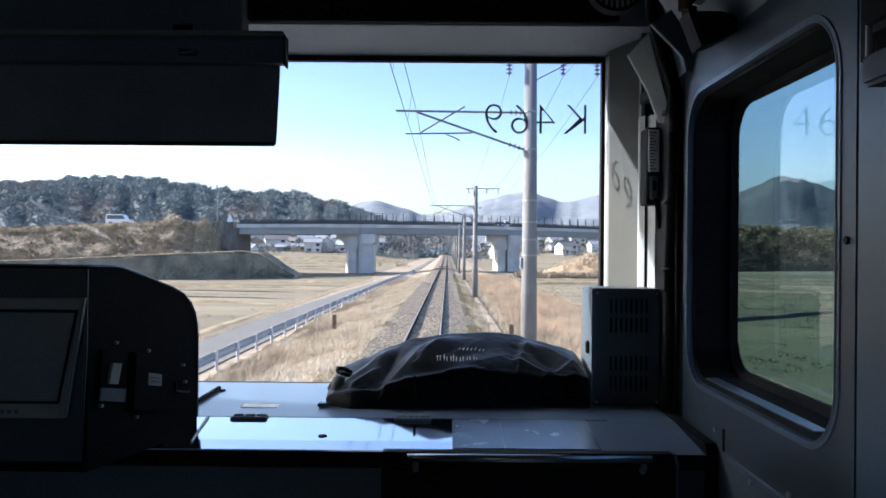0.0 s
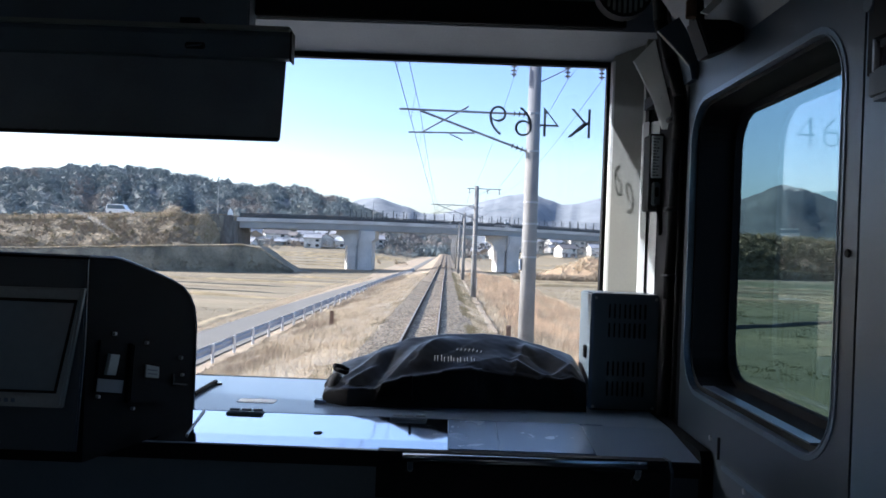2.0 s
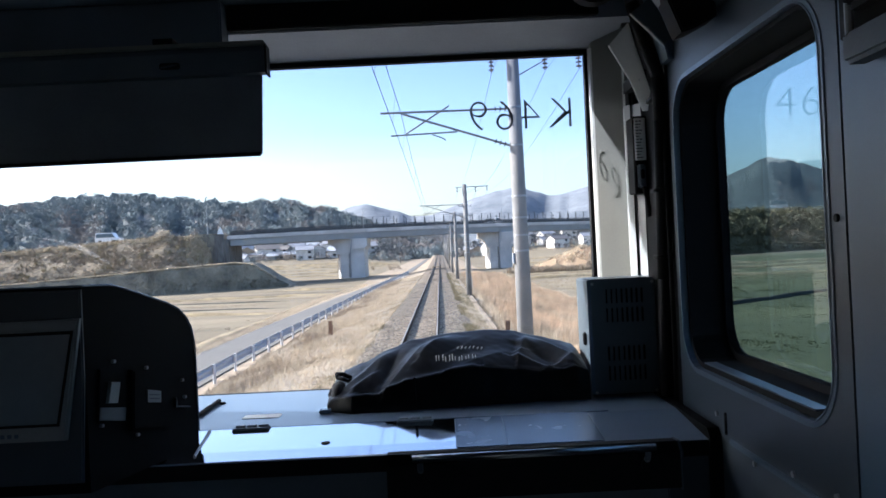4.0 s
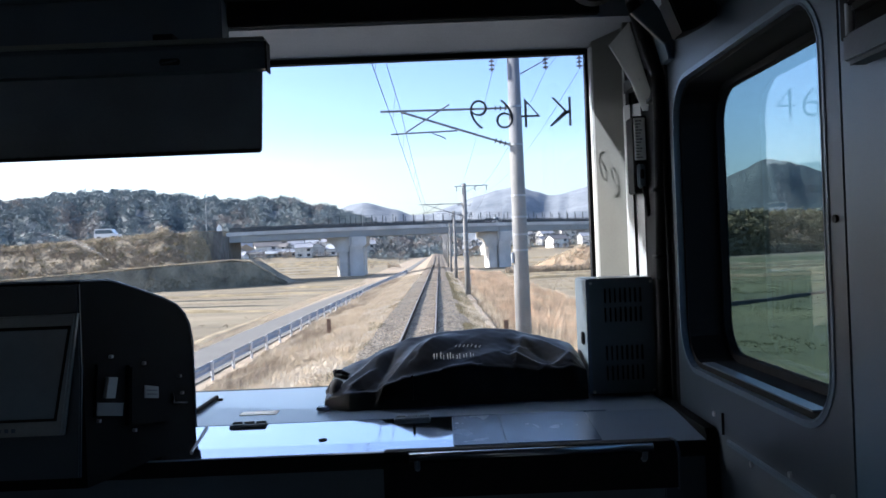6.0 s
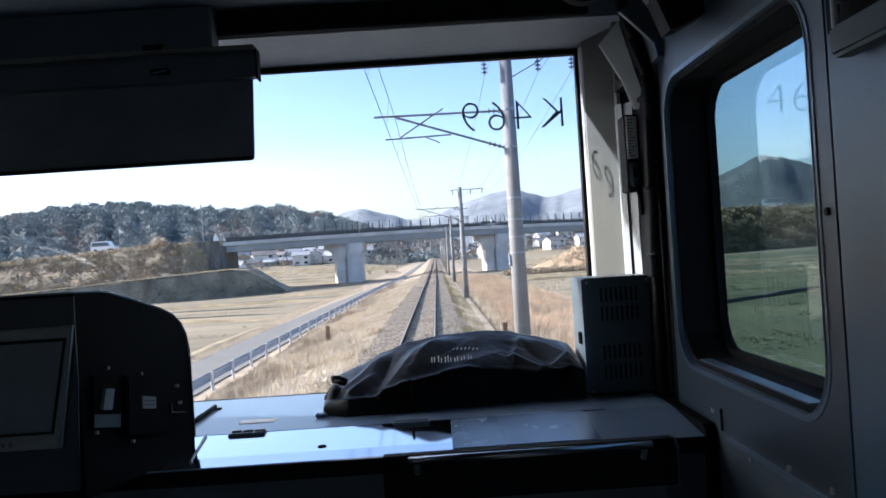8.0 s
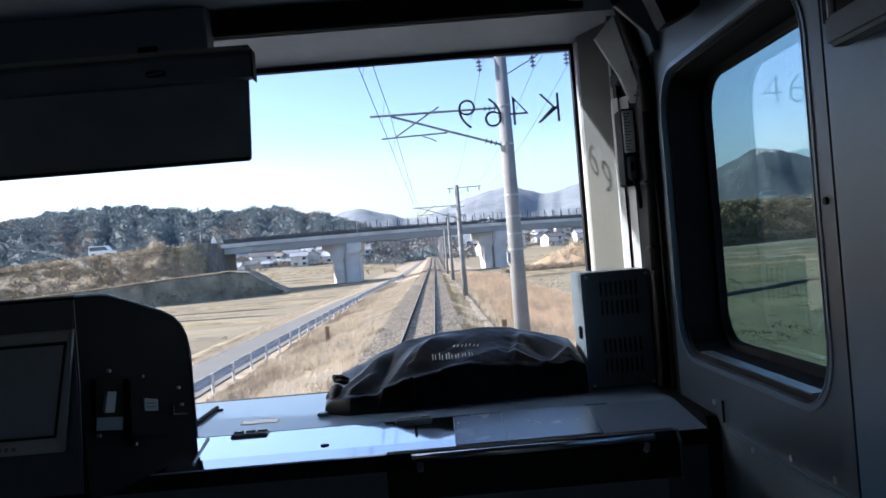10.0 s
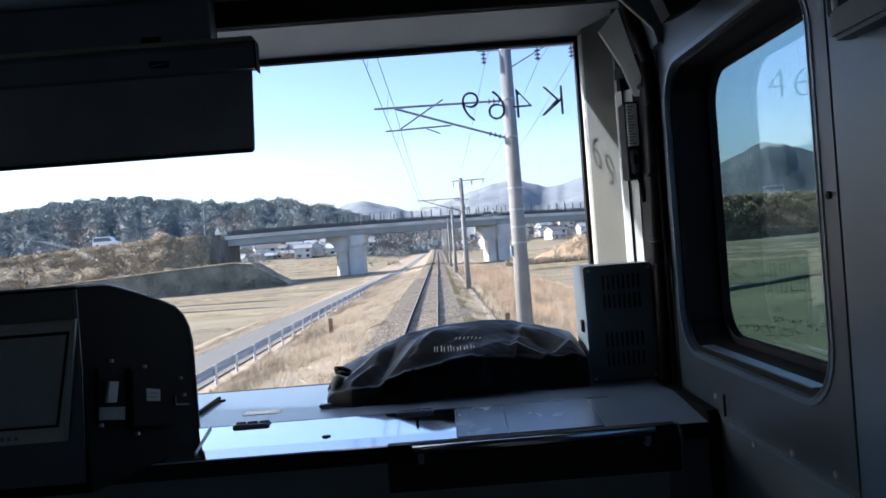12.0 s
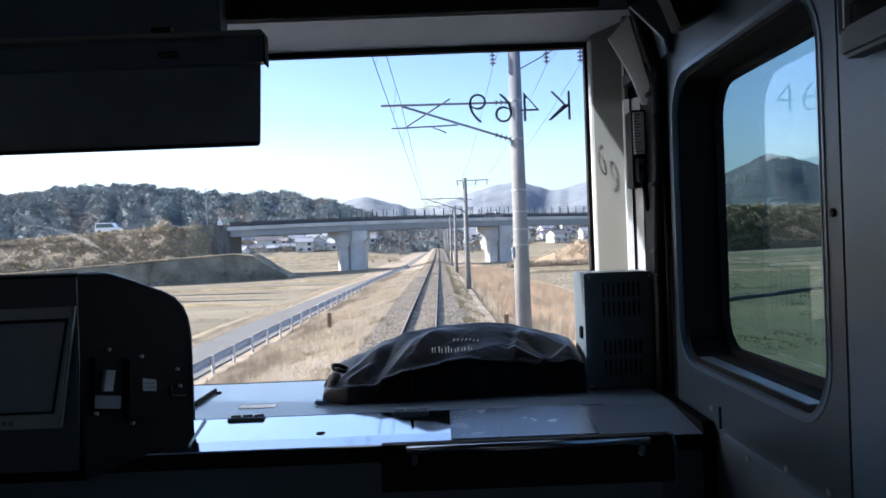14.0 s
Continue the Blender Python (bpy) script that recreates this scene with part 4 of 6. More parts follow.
tufts("dry_grass", M_BLADE, "short straw-coloured dry grass on the railway bank", patchy(scatter(60000, -7.1, -1.9, 10, 120, 11, 1.9), -0.3), 0.13, 0.008, 11, 5)
tufts("weeds", M_BLADE, "pale dead weeds on the railway bank", patchy(scatter(14000, -7.3, -3.6, 10, 120, 16, 1.9), 0.16), 0.36, 0.008, 16, 5)
tufts("dry_grass", M_BLADE, "short straw-coloured dry grass beside the lane", scatter(9000, -12.6, -11.0, 12, 130, 12, 1.8), 0.16, 0.01, 12)
tufts("tall_reeds", M_REED, "tall russet dry reeds beside the track", patchy(scatter(30000, 3.9, 10.8, 10, 130, 13, 1.9), -0.05), 0.62, 0.006, 13, 6)
tufts("tall_grass", M_BLADE, "tall pale dry grass beside the track", patchy(scatter(30000, 3.4, 10.8, 10, 130, 17, 1.9), -0.2, 0.15), 0.42, 0.006, 17, 6)
tufts("dry_grass", M_BLADE, "short straw-coloured dry grass beside the ballast", patchy(scatter(16000, 2.0, 5.5, 10, 130, 14, 1.9), -0.15), 0.22, 0.008, 14, 5)


tufts("grass_litter", M_BLADE, "short trampled straw litter beside the ballast", scatter(26000, -4.4, -1.8, 8, 70, 18, 1.7), 0.075, 0.012, 18, 4)
tufts("dark_stalks", M_HEATH, "brown broken stalks among the dry grass", patchy(scatter(9000, -7.2, -2.2, 9, 110, 19, 1.8), 0.0), 0.2, 0.012, 19, 4)
tufts("dark_stalks", M_HEATH, "brown broken stalks among the reeds", patchy(scatter(9000, 3.2, 10.8, 10, 120, 20, 1.8), -0.05), 0.5, 0.012, 20, 4)


M_DARKSOIL = mat("dark_field_soil", (0.035, 0.035, 0.025), 1.0, var=0.4, scale=0.4, fine=3, bump=0.6, dist=0.1)
r9 = random.Random(9)
SCRUB = []
for _ in range(17000):
    x = -39.5 - 175 * r9.random() ** 1.4
    d = r9.uniform(-10.5, -0.2)
    SCRUB.append((x, bank_line(x) + d, bank_z(x, d) - 0.15))
tufts("bank_scrub", M_HEATH, "brown dead weeds and scrub covering the road embankment", SCRUB, 0.34, 0.05, 31, 5)
bushes("slope_bushes", M_HEATH, "brown leafless bushes on the road embankment", SCRUB[::22], 0.95, 33, 40, 0.2)
bushes("dark_scrub", M_COPSE, "dark green and brown scrub on the road embankment", SCRUB[7::26], 0.9, 34, 40, 0.2)
SLOPE2 = []
for _ in range(2600):
    x = 48 + 150 * r9.random()
    d = r9.uniform(-12.5, 0.5)
    SLOPE2.append((x, bank_line(x) + d, bank_z(x, d) - 0.2))
bushes("copse", M_COPSE, "dark bushes and young trees on the road embankment", SLOPE2, 2.6, 32, 70, 0.17)


THICKET = [(12 + 34 * r9.random(), 134 + r9.uniform(-3, 4)) for _ in range(1500)]
tufts("thicket", M_HEATH, "brown thicket of dead stalks before the earth heap", [(x, y, max(lie(x, y), mound_z(x, y))) for x, y in THICKET], 0.9, 0.06, 36, 5)
bushes("heap_bushes", M_HEATH, "low brown bushes at the foot of the earth heap", [(x, y, max(lie(x, y), mound_z(x, y)) - 0.1) for x, y in THICKET[::14]], 1.2, 37, 50, 0.18)
CROWN = [(14 + 30 * r9.random(), 136 + 12 * r9.random()) for _ in range(2600)]
tufts("heap_grass", M_BLADE, "pale dry grass on the earth heap", [(x, y, max(lie(x, y), mound_z(x, y))) for x, y in patchy(CROWN, -0.1)], 0.5, 0.05, 47, 4)


FACE = []
for _ in range(11000):
    x, q = -25.6 - 150 * r9.random() ** 1.5, r9.random()
    FACE.append((x, terrace_line(x) + 1.8 * q, -2.4 + (terrace_top(x) + 2.3) * q))
tufts("terrace_weeds", M_EARTH, "withered weeds on the terrace face in its shade tone", FACE, 0.22, 0.05, 38, 4)
TURF = [(13 + 62 * r9.random() ** 1.2, 22 + 85 * r9.random()) for _ in range(42000)]
tufts("field_grass", M_TURF, "short green winter grass on the field", [p for p in TURF if p[0] > 12.5 + 0.36 * max(0, p[1] - 40)], 0.05, 0.04, 39, 3)
tagged(strip("field_bund", (14, 48, 0), (62, 86, 0), 0.6, 0.3, M_DARKSOIL, 55.0), "low dark earth bund across the green field", "bund", "bunds in the fields")


# Every second row is narrower and uses the dark soil colour.
for k in range(5):
    y = 68 + 5.5 * k
    dark_row = k % 2 == 1
    tagged(strip("furrow", (-12.4 - 0.4 * k, y, 0), (-60, y + 9, 0), 0.8 if dark_row else 1.3, 0.13, M_DARKSOIL if dark_row else M_PLOUGH, 80.0 + k), "dark furrow line across the fallow field" if dark_row else "low brown ploughed ridge on the fallow field", "furrow", "ploughed ridges")


STUB = []
for _ in range(16000):
    x = -12.8 - 75 * r9.random() ** 1.2
    y = 34 + 84 * r9.random() ** 1.1
    y = round(y / 0.9) * 0.9 + r9.uniform(-0.12, 0.12) - 0.2 * x - 4
    if y < 115 and noise.noise((x * 0.06, y * 0.15, 4.4)) > -0.25:
        STUB.append((x, y))
tufts("stubble", M_STUB, "rows of cut brown stubble on the fallow field", STUB, 0.08, 0.03, 43, 3)
STUB2 = [(9.5 + 60 * r9.random() ** 1.2, 78 + 60 * r9.random()) for _ in range(9000)]
tufts("stubble", M_STUB, "cut brown stubble on the fallow field", STUB2, 0.14, 0.025, 44, 3)
CREST = []
for _ in range(5200):
    x = -45 - 170 * r9.random() ** 1.4
    d = r9.uniform(-1.6, 0.6)
    CREST.append((x, bank_line(x) + d, bank_z(x, d) - 0.1))
tufts("crest_grass", M_BLADE, "pale dry grass along the crest of the road embankment", CREST, 0.55, 0.045, 41, 4)
bushes("crest_reeds", M_BLADE, "pale dead reeds beside the bridge end", [(-45 - 5 * r9.random(), bank_line(-46) - 0.6 * r9.random(), bank_top(-45) - 0.2) for _ in range(14)], 1.4, 45, 60, 0.12)
LEDGE = []
for _ in range(4200):
    x = -27.5 - 150 * r9.random() ** 1.4
    LEDGE.append((x, terrace_line(x) + r9.uniform(1.5, 2.3), terrace_top(x)))
tufts("ledge_grass", M_BLADE, "pale dry grass along the edge of the terrace", LEDGE, 0.2, 0.04, 42, 5)


tufts("ballast_weeds", M_COPSE, "dark weeds along the edge of the ballast", patchy(scatter(9000, 1.7, 2.7, 10, 120, 56, 1.9), -0.12, 0.4), 0.2, 0.008, 56, 5)
tufts("ballast_weeds", M_BLEACH, "bleached weeds along the edge of the ballast", patchy(scatter(7000, 2.2, 3.8, 10, 120, 57, 1.9), 0.0, 0.3), 0.2, 0.007, 57, 5)
tufts("ballast_weeds", M_COPSE, "dark weeds along the edge of the ballast", patchy(scatter(4000, -2.6, -1.7, 10, 120, 58, 1.9), 0.12, 0.4), 0.12, 0.008, 58, 5)
tufts("weed_mats", M_BLADE, "pale flattened weeds on the railway bank", patchy(patchy(scatter(22000, -7.0, -2.3, 10, 120, 51, 1.9), -0.1, 0.5), -0.2, 0.12), 0.24, 0.006, 51, 6)
tufts("brambles", M_HEATH, "russet brambles along the foot of the railway bank", patchy(scatter(9000, -6.9, -4.6, 10, 120, 52, 1.9), 0.05, 0.3), 0.34, 0.006, 52, 6)
tufts("bleached_stems", M_BLEACH, "bleached dead stems on the railway bank", patchy(scatter(12000, -6.8, -1.9, 10, 110, 54, 1.9), 0.0, 0.35), 0.2, 0.006, 54, 6)
tufts("reed_clumps", M_HEATH, "dark russet reed clumps beside the track", patchy(scatter(9000, 3.6, 10.5, 12, 125, 53, 1.8), 0.05, 0.3), 0.75, 0.007, 53, 5)


def stones(name, n, seed):
    r = random.Random(seed)
    verts, faces = [], []
    for _ in range(n):
        x, y = r.uniform(-2.9, 2.6), 9 + 75 * r.random() ** 1.6
        if 0.45 < abs(x) < 0.68:
            continue
        z, s = lie(x, y), r.uniform(0.025, 0.065)
        k = len(verts)
        for dx, dy, dz in ((-1, -0.8, 0), (1, -0.7, 0), (0.9, 0.9, 0), (-0.8, 1, 0), (-0.5, -0.4, 1.1), (0.6, -0.3, 0.9), (0.4, 0.6, 1.0), (-0.5, 0.4, 0.9)):
            verts.append((x + dx * s * r.uniform(0.6, 1.2), y + dy * s * r.uniform(0.6, 1.2), z - 0.008 + dz * s * r.uniform(0.3, 0.6)))
        faces += [(k + 4, k + 5, k + 6, k + 7), (k, k + 1, k + 5, k + 4), (k + 1, k + 2, k + 6, k + 5), (k + 2, k + 3, k + 7, k + 6), (k + 3, k, k + 4, k + 7)]
    return tagged(from_lists(name, verts, faces, M_STONE), "loose brown-grey ballast stones between and beside the rails", "ballast", kind="stuff")


stones("ballast_stones", 30000, 21)

# ---- the cab: shell ----
W, SW = 1.38, 1.50            # inner face of the side walls, and the outside
GY = 2.44                     # windscreen
FY = 2.28                     # inner face of the front wall
DZ = 2.19                     # top of the dash


def shell():
    setting(link("floor", box(-W, W, -1.3, 2.5, 1.08, 1.14), M_LINER), "dark rubber cab floor", "floor")
    setting(link("ceiling", box(-SW, SW, -1.35, 2.5, 3.32, 3.4), M_LINER), "dark grey cab ceiling", "ceiling")
    # the passenger room behind: plain walls with window openings
    setting(link("floor_2", box(-W, W, -8.0, -1.3, 1.08, 1.14), M_SALOON), "plain floor of the passenger room", "floor")
    setting(link("ceiling_2", box(-SW, SW, -8.05, -1.35, 3.32, 3.4), M_SALOON), "pale ceiling of the passenger room", "ceiling")
    setting(link("wall_back", box(-SW, SW, -8.06, -8.0, 1.08, 3.32), M_SALOON), "pale end wall of the passenger room", "wall")
    for name, x0, x1 in (("wall_saloon_left", -SW, -W), ("wall_saloon_right", W, SW)):
        bm = box(x0, x1, -8.0, -1.3, 1.14, 1.95)
        box(x0, x1, -8.0, -1.3, 2.85, 3.32, bm=bm)
        for y in (-8.0, -6.0, -4.0, -2.0):
            box(x0, x1, y, y + 0.7, 1.95, 2.85, bm=bm)
        setting(link(name, bm, M_SALOON), "pale passenger room wall with window openings", "wall")
    lw = empty("wall_left", (-W, 1.5, 2.6), "grey enamel side wall with a window opening", "wall", kind="structure")
    hole = rounded(1.19, 2.297, 1.93, 2.972, 0.1, 8)
    for bm in (holed(square_match(hole, 1.1, 2.19, 2.25, 3.1), hole, "x", -SW, -W), box(-SW, -W, 1.1, 2.25, 1.14, 2.19), box(-SW, -W, 1.1, 2.25, 3.1, 3.32), box(-SW, -W, -1.3, 1.1, 1.14, 3.32), box(-SW, -W, 2.25, 2.5, 1.14, 3.32)):
        bm.transform(Matrix.Translation((W, -1.5, -2.6)))
        part("panel", bm, M_WALL, lw)
    w3 = empty("window_3", (-SW, 1.56, 2.63), "green tinted side window with rounded corners", "window", kind="structure")
    pane = part("pane", prism(rounded(-0.375, -0.34, 0.375, 0.345, 0.1, 8), "x", 0.004, 0.01), M_TINT, w3, "green tinted side glass")
    pane.visible_shadow = False
    front = empty("wall_front", (0, 2.3, 1.1), "grey front wall of the cab round the windscreen", "wall", kind="structure")
    up = Matrix.Translation((0, -2.3, -1.1))

    def add(name, bm, material, label=""):
        bm.transform(up)
        return part(name, bm, material, front, label)

    add("header", prism([(GY + 0.004, 3.188), (FY, 3.242), (FY, 3.32), (2.5, 3.32), (2.5, 3.252), (2.458, 3.188)], "x", -W, W + 0.0), M_HEADER, "grey painted header over the windscreen")
    add("pillar", prism([(1.276, GY + 0.006), (1.2815, 2.4), (1.3562, 2.338), (1.3562, FY + 0.03), (SW, FY + 0.03), (SW, 2.5), (1.276, 2.5)], "z", 1.14, 3.32), M_REVEAL, "cream painted windscreen pillar lit by the sun")
    add("pillar", prism([(-1.276, GY + 0.006), (-1.3215, FY), (-SW, FY), (-SW, 2.5), (-1.276, 2.5)], "z", 1.14, 3.32), M_REVEAL)
    add("edge_strip", prism([(1.2735, 2.4455), (1.2775, 2.403), (1.283, 2.3985), (1.2762, 2.4455)], "z", DZ + 0.006, 3.186), M_CREAM, "pale strip beside the glass")
    add("apron", box(-1.276, 1.276, 2.452, 2.5, 1.14, 2.185), M_WALL)
    add("upper_panel", box(-W, 0.228, 2.2, FY - 0.002, 3.165, 3.318, 0.004), M_LINER)
    add("upper_panel", box(0.231, 1.28, 2.252, FY - 0.002, 3.246, 3.318, 0.003), M_BLACK)
    rim = add("gasket", holed([(-1.276, 2.18), (1.275, 2.18), (1.275, 3.19), (-1.276, 3.19)], [(-1.262, 2.192), (1.263, 2.192), (1.266, 3.176), (-1.262, 3.176)], "y", GY - 0.012, GY + 0.02), M_BLACK, "black rubber windscreen gasket")
    return front


shell()


def film(name):
    """A thin dried film that lets most light through."""
    fm = bpy.data.materials.new(name)
    fm.use_nodes = True
    n, l = fm.node_tree.nodes, fm.node_tree.links
    mix, clear, tex = n.new("ShaderNodeMixShader"), n.new("ShaderNodeBsdfTransparent"), n.new("ShaderNodeTexNoise")
    haze = n.new("ShaderNodeBsdfTranslucent")
    haze.inputs["Color"].default_value = (0.8, 0.84, 0.9, 1)
    tex.inputs["Scale"].default_value = 45
    rng = n.new("ShaderNodeMapRange")
    rng.inputs["From Min"].default_value, rng.inputs["From Max"].default_value = 0.35, 0.7
    rng.inputs["To Min"].default_value, rng.inputs["To Max"].default_value = 0.0, 0.2
    l.new(tex.outputs["Fac"], rng.inputs["Value"])
    l.new(rng.outputs[0], mix.inputs[0])
    l.new(clear.outputs[0], mix.inputs[1])
    l.new(haze.outputs[0], mix.inputs[2])
    l.new(mix.outputs[0], n["Material Output"].inputs["Surface"])
    return fm


M_SMEAR = film("dried_smear_film")


def band(name):
    """A blue tint in the glass, graded from clear at its lower edge."""
    m = bpy.data.materials.new(name)
    m.use_nodes = True
    n, l = m.node_tree.nodes, m.node_tree.links
    tc, sep, ramp, clear = n.new("ShaderNodeTexCoord"), n.new("ShaderNodeSeparateXYZ"), n.new("ShaderNodeValToRGB"), n.new("ShaderNodeBsdfTransparent")
    e = ramp.color_ramp.elements
    e[0].position, e[0].color = 0.17, (1, 1, 1, 1)
    e[1].position, e[1].color = 0.475, (0.86, 0.89, 0.96, 1)
    mid = e.new(0.27)
    mid.color = (0.91, 0.935, 0.97, 1)
    l.new(tc.outputs["Object"], sep.inputs[0])
    l.new(sep.outputs["Z"], ramp.inputs["Fac"])
    l.new(ramp.outputs[0], clear.inputs["Color"])
    l.new(clear.outputs[0], n["Material Output"].inputs["Surface"])
    return m


M_BAND = band("graded_blue_band")


def make_windscreen():
    w = empty("window_1", (0, GY, 2.7), "wide clear windscreen with dark lettering on the glass", "windscreen", kind="structure")
    pane = part("pane", box(-1.27, 1.27, 0.0, 0.008, -0.515, 0.485), M_GLASS, w, "clear windscreen glass")
    pane.visible_shadow = False
    arc = [(-0.47, 2.706, 0.001), (-0.42, 2.698, 0.002), (-0.368, 2.686, 0.004), (-0.32, 2.671, 0.006), (-0.283, 2.655, 0.006), (-0.25, 2.636, 0.005), (-0.22, 2.616, 0.002), (-0.2, 2.6, 0.001)]
    bm = bmesh.new()
    lo = [bm.verts.new((x, -0.0006, z - 2.7 - h)) for x, z, h in arc]
    hi = [bm.verts.new((x + h * 0.4, -0.0006, z - 2.7 + h)) for x, z, h in arc]
    for i in range(len(arc) - 1):
        bm.faces.new((lo[i], lo[i + 1], hi[i + 1], hi[i]))
    part("smear", bm, M_SMEAR, w, "dried wiper smear on the glass")
    part("shade_band", box(-1.262, 1.264, -0.0022, -0.0016, 0.17, 0.475), M_BAND, w, "blue graded sun band along the top of the glass")
    letters = (("K", 1.190, 0.0), ("4", 1.096, 0.0), ("6", 1.018, 0.0), ("9", 0.938, 0.0))
    for ch, x, dz in letters:
        cu = bpy.data.curves.new("letter", "FONT")
        cu.body, cu.size, cu.align_x, cu.extrude, cu.offset = ch, 0.138, "CENTER", 0.0006, -0.0031
        ob = new("letter", cu)
        me = bpy.data.meshes.new_from_object(ob)
        bpy.data.objects.remove(ob)
        me.materials.clear()
        me.materials.append(M_INK)
        le = new("letter", me)
        le.parent = w
        le["label"] = "dark mirrored letter on the outside of the glass"
        le.matrix_basis = Matrix.Translation((x, 0.0095, 0.257)) @ Matrix.Rotation(math.pi, 4, "Z") @ Matrix.Rotation(math.pi / 2, 4, "X")
    return w


make_windscreen()


def side_wall():
    y0, y1, z0, z1 = 1.19, 1.93, 2.297, 2.972
    hole = rounded(y0, z0, y1, z1, 0.1, 8)
    wide = rounded(y0 - 0.004, z0 - 0.004, y1 + 0.004, z1 + 0.004, 0.104, 8)
    s = empty("wall_right", (W, 1.5, 2.6), "grey enamel side wall with a deep rounded window opening", "wall", kind="structure")
    up = Matrix.Translation((-W, -1.5, -2.6))

    def add(name, bm, material, label="", smooth=False):
        bm.transform(up)
        return part(name, bm, material, s, label, smooth)

    # Panels toned apart to follow the light: dark round the window, lighter elsewhere.
    add("panel", holed(square_match(hole, 1.138, 2.19, 1.965, 3.1), hole, "x", W, SW), M_PANEL, "grey panel round the window, darkened as if dimly lit")
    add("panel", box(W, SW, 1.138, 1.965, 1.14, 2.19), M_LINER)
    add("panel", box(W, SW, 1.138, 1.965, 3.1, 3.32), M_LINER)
    add("panel", box(W, SW, -1.3, 1.132, 1.14, 3.32), M_WALL, "grey door panel")
    add("seam", box(W + 0.02, SW, 1.132, 1.138, 1.14, 3.32), M_BLACK, "dark gap beside the door")
    add("corner_post", box(W + 0.002, SW, 1.965, FY + 0.028, 1.14, 3.32), M_BLACK)
    # Lip, reveal and sill take the lighter tone as painted edge light.
    lip = add("window_lip", holed(rounded(y0 - 0.009, z0 - 0.009, y1 + 0.009, z1 + 0.009, 0.109, 8), hole, "x", W - 0.002, W + 0.001), M_LIP, "rounded lip of the window opening, lightened as if lit")
    add("window_reveal", holed(rounded(y0 + 0.0002, z0 + 0.0002, y1 - 0.0002, z1 - 0.0002, 0.0998, 8), rounded(y0 + 0.003, z0 + 0.003, y1 - 0.003, z1 - 0.003, 0.097, 8), "x", W - 0.0035, W + 0.012), M_LIP, "inner edge round the window in a lit blue-grey tone")
    add("sill", box(W + 0.013, W + 0.04, y0 + 0.1, y1 - 0.1, z0 + 0.0142, z0 + 0.0172, 0.0005), M_LIP, "sill of the window in a lit blue-grey tone")
    rubber = rounded(y0 + 0.001, z0 + 0.001, y1 - 0.001, z1 - 0.001, 0.099, 8)
    add("liner", holed(rubber, rounded(y0 + 0.012, z0 + 0.014, y1 - 0.012, z1 - 0.012, 0.09, 8), "x", W + 0.0125, SW - 0.002), M_BLACK, "black liner in the window opening")
    add("liner", holed(rounded(y0 + 0.01, z0 + 0.012, y1 - 0.01, z1 - 0.01, 0.09, 8), rounded(y0 + 0.022, z0 + 0.03, y1 - 0.022, z1 - 0.028, 0.08, 8), "x", SW - 0.025, SW - 0.002), M_BLACK, "black window gasket")
    for (y, z) in ((1.35, 2.193), (1.2, 2.2), (1.52, 2.165), (1.16, 2.62), (1.72, 2.22)):
        add("bolt", rod((W - 0.004, y, z), (W + 0.004, y, z), 0.006, seg=10), M_BLACK if z > 2.3 else M_STEEL)
    add("ledge", box(W - 0.006, W + 0.001, 1.14, 1.64, 2.172, 2.184, 0.002), M_WALL)
    add("pin", rod((W - 0.006, 1.655, 2.19), (W - 0.006, 1.655, 2.235), 0.003, seg=8), M_BLACK)
    w = empty("window_2", (SW, 1.56, 2.63), "green tinted side window with rounded corners", "window", kind="structure")
    pane = part("pane", prism(rounded(-0.362, -0.33, 0.362, 0.335, 0.09, 8), "x", -0.012, -0.006), M_TINT, w, "green tinted side glass")
    pane.visible_shadow = False


side_wall()


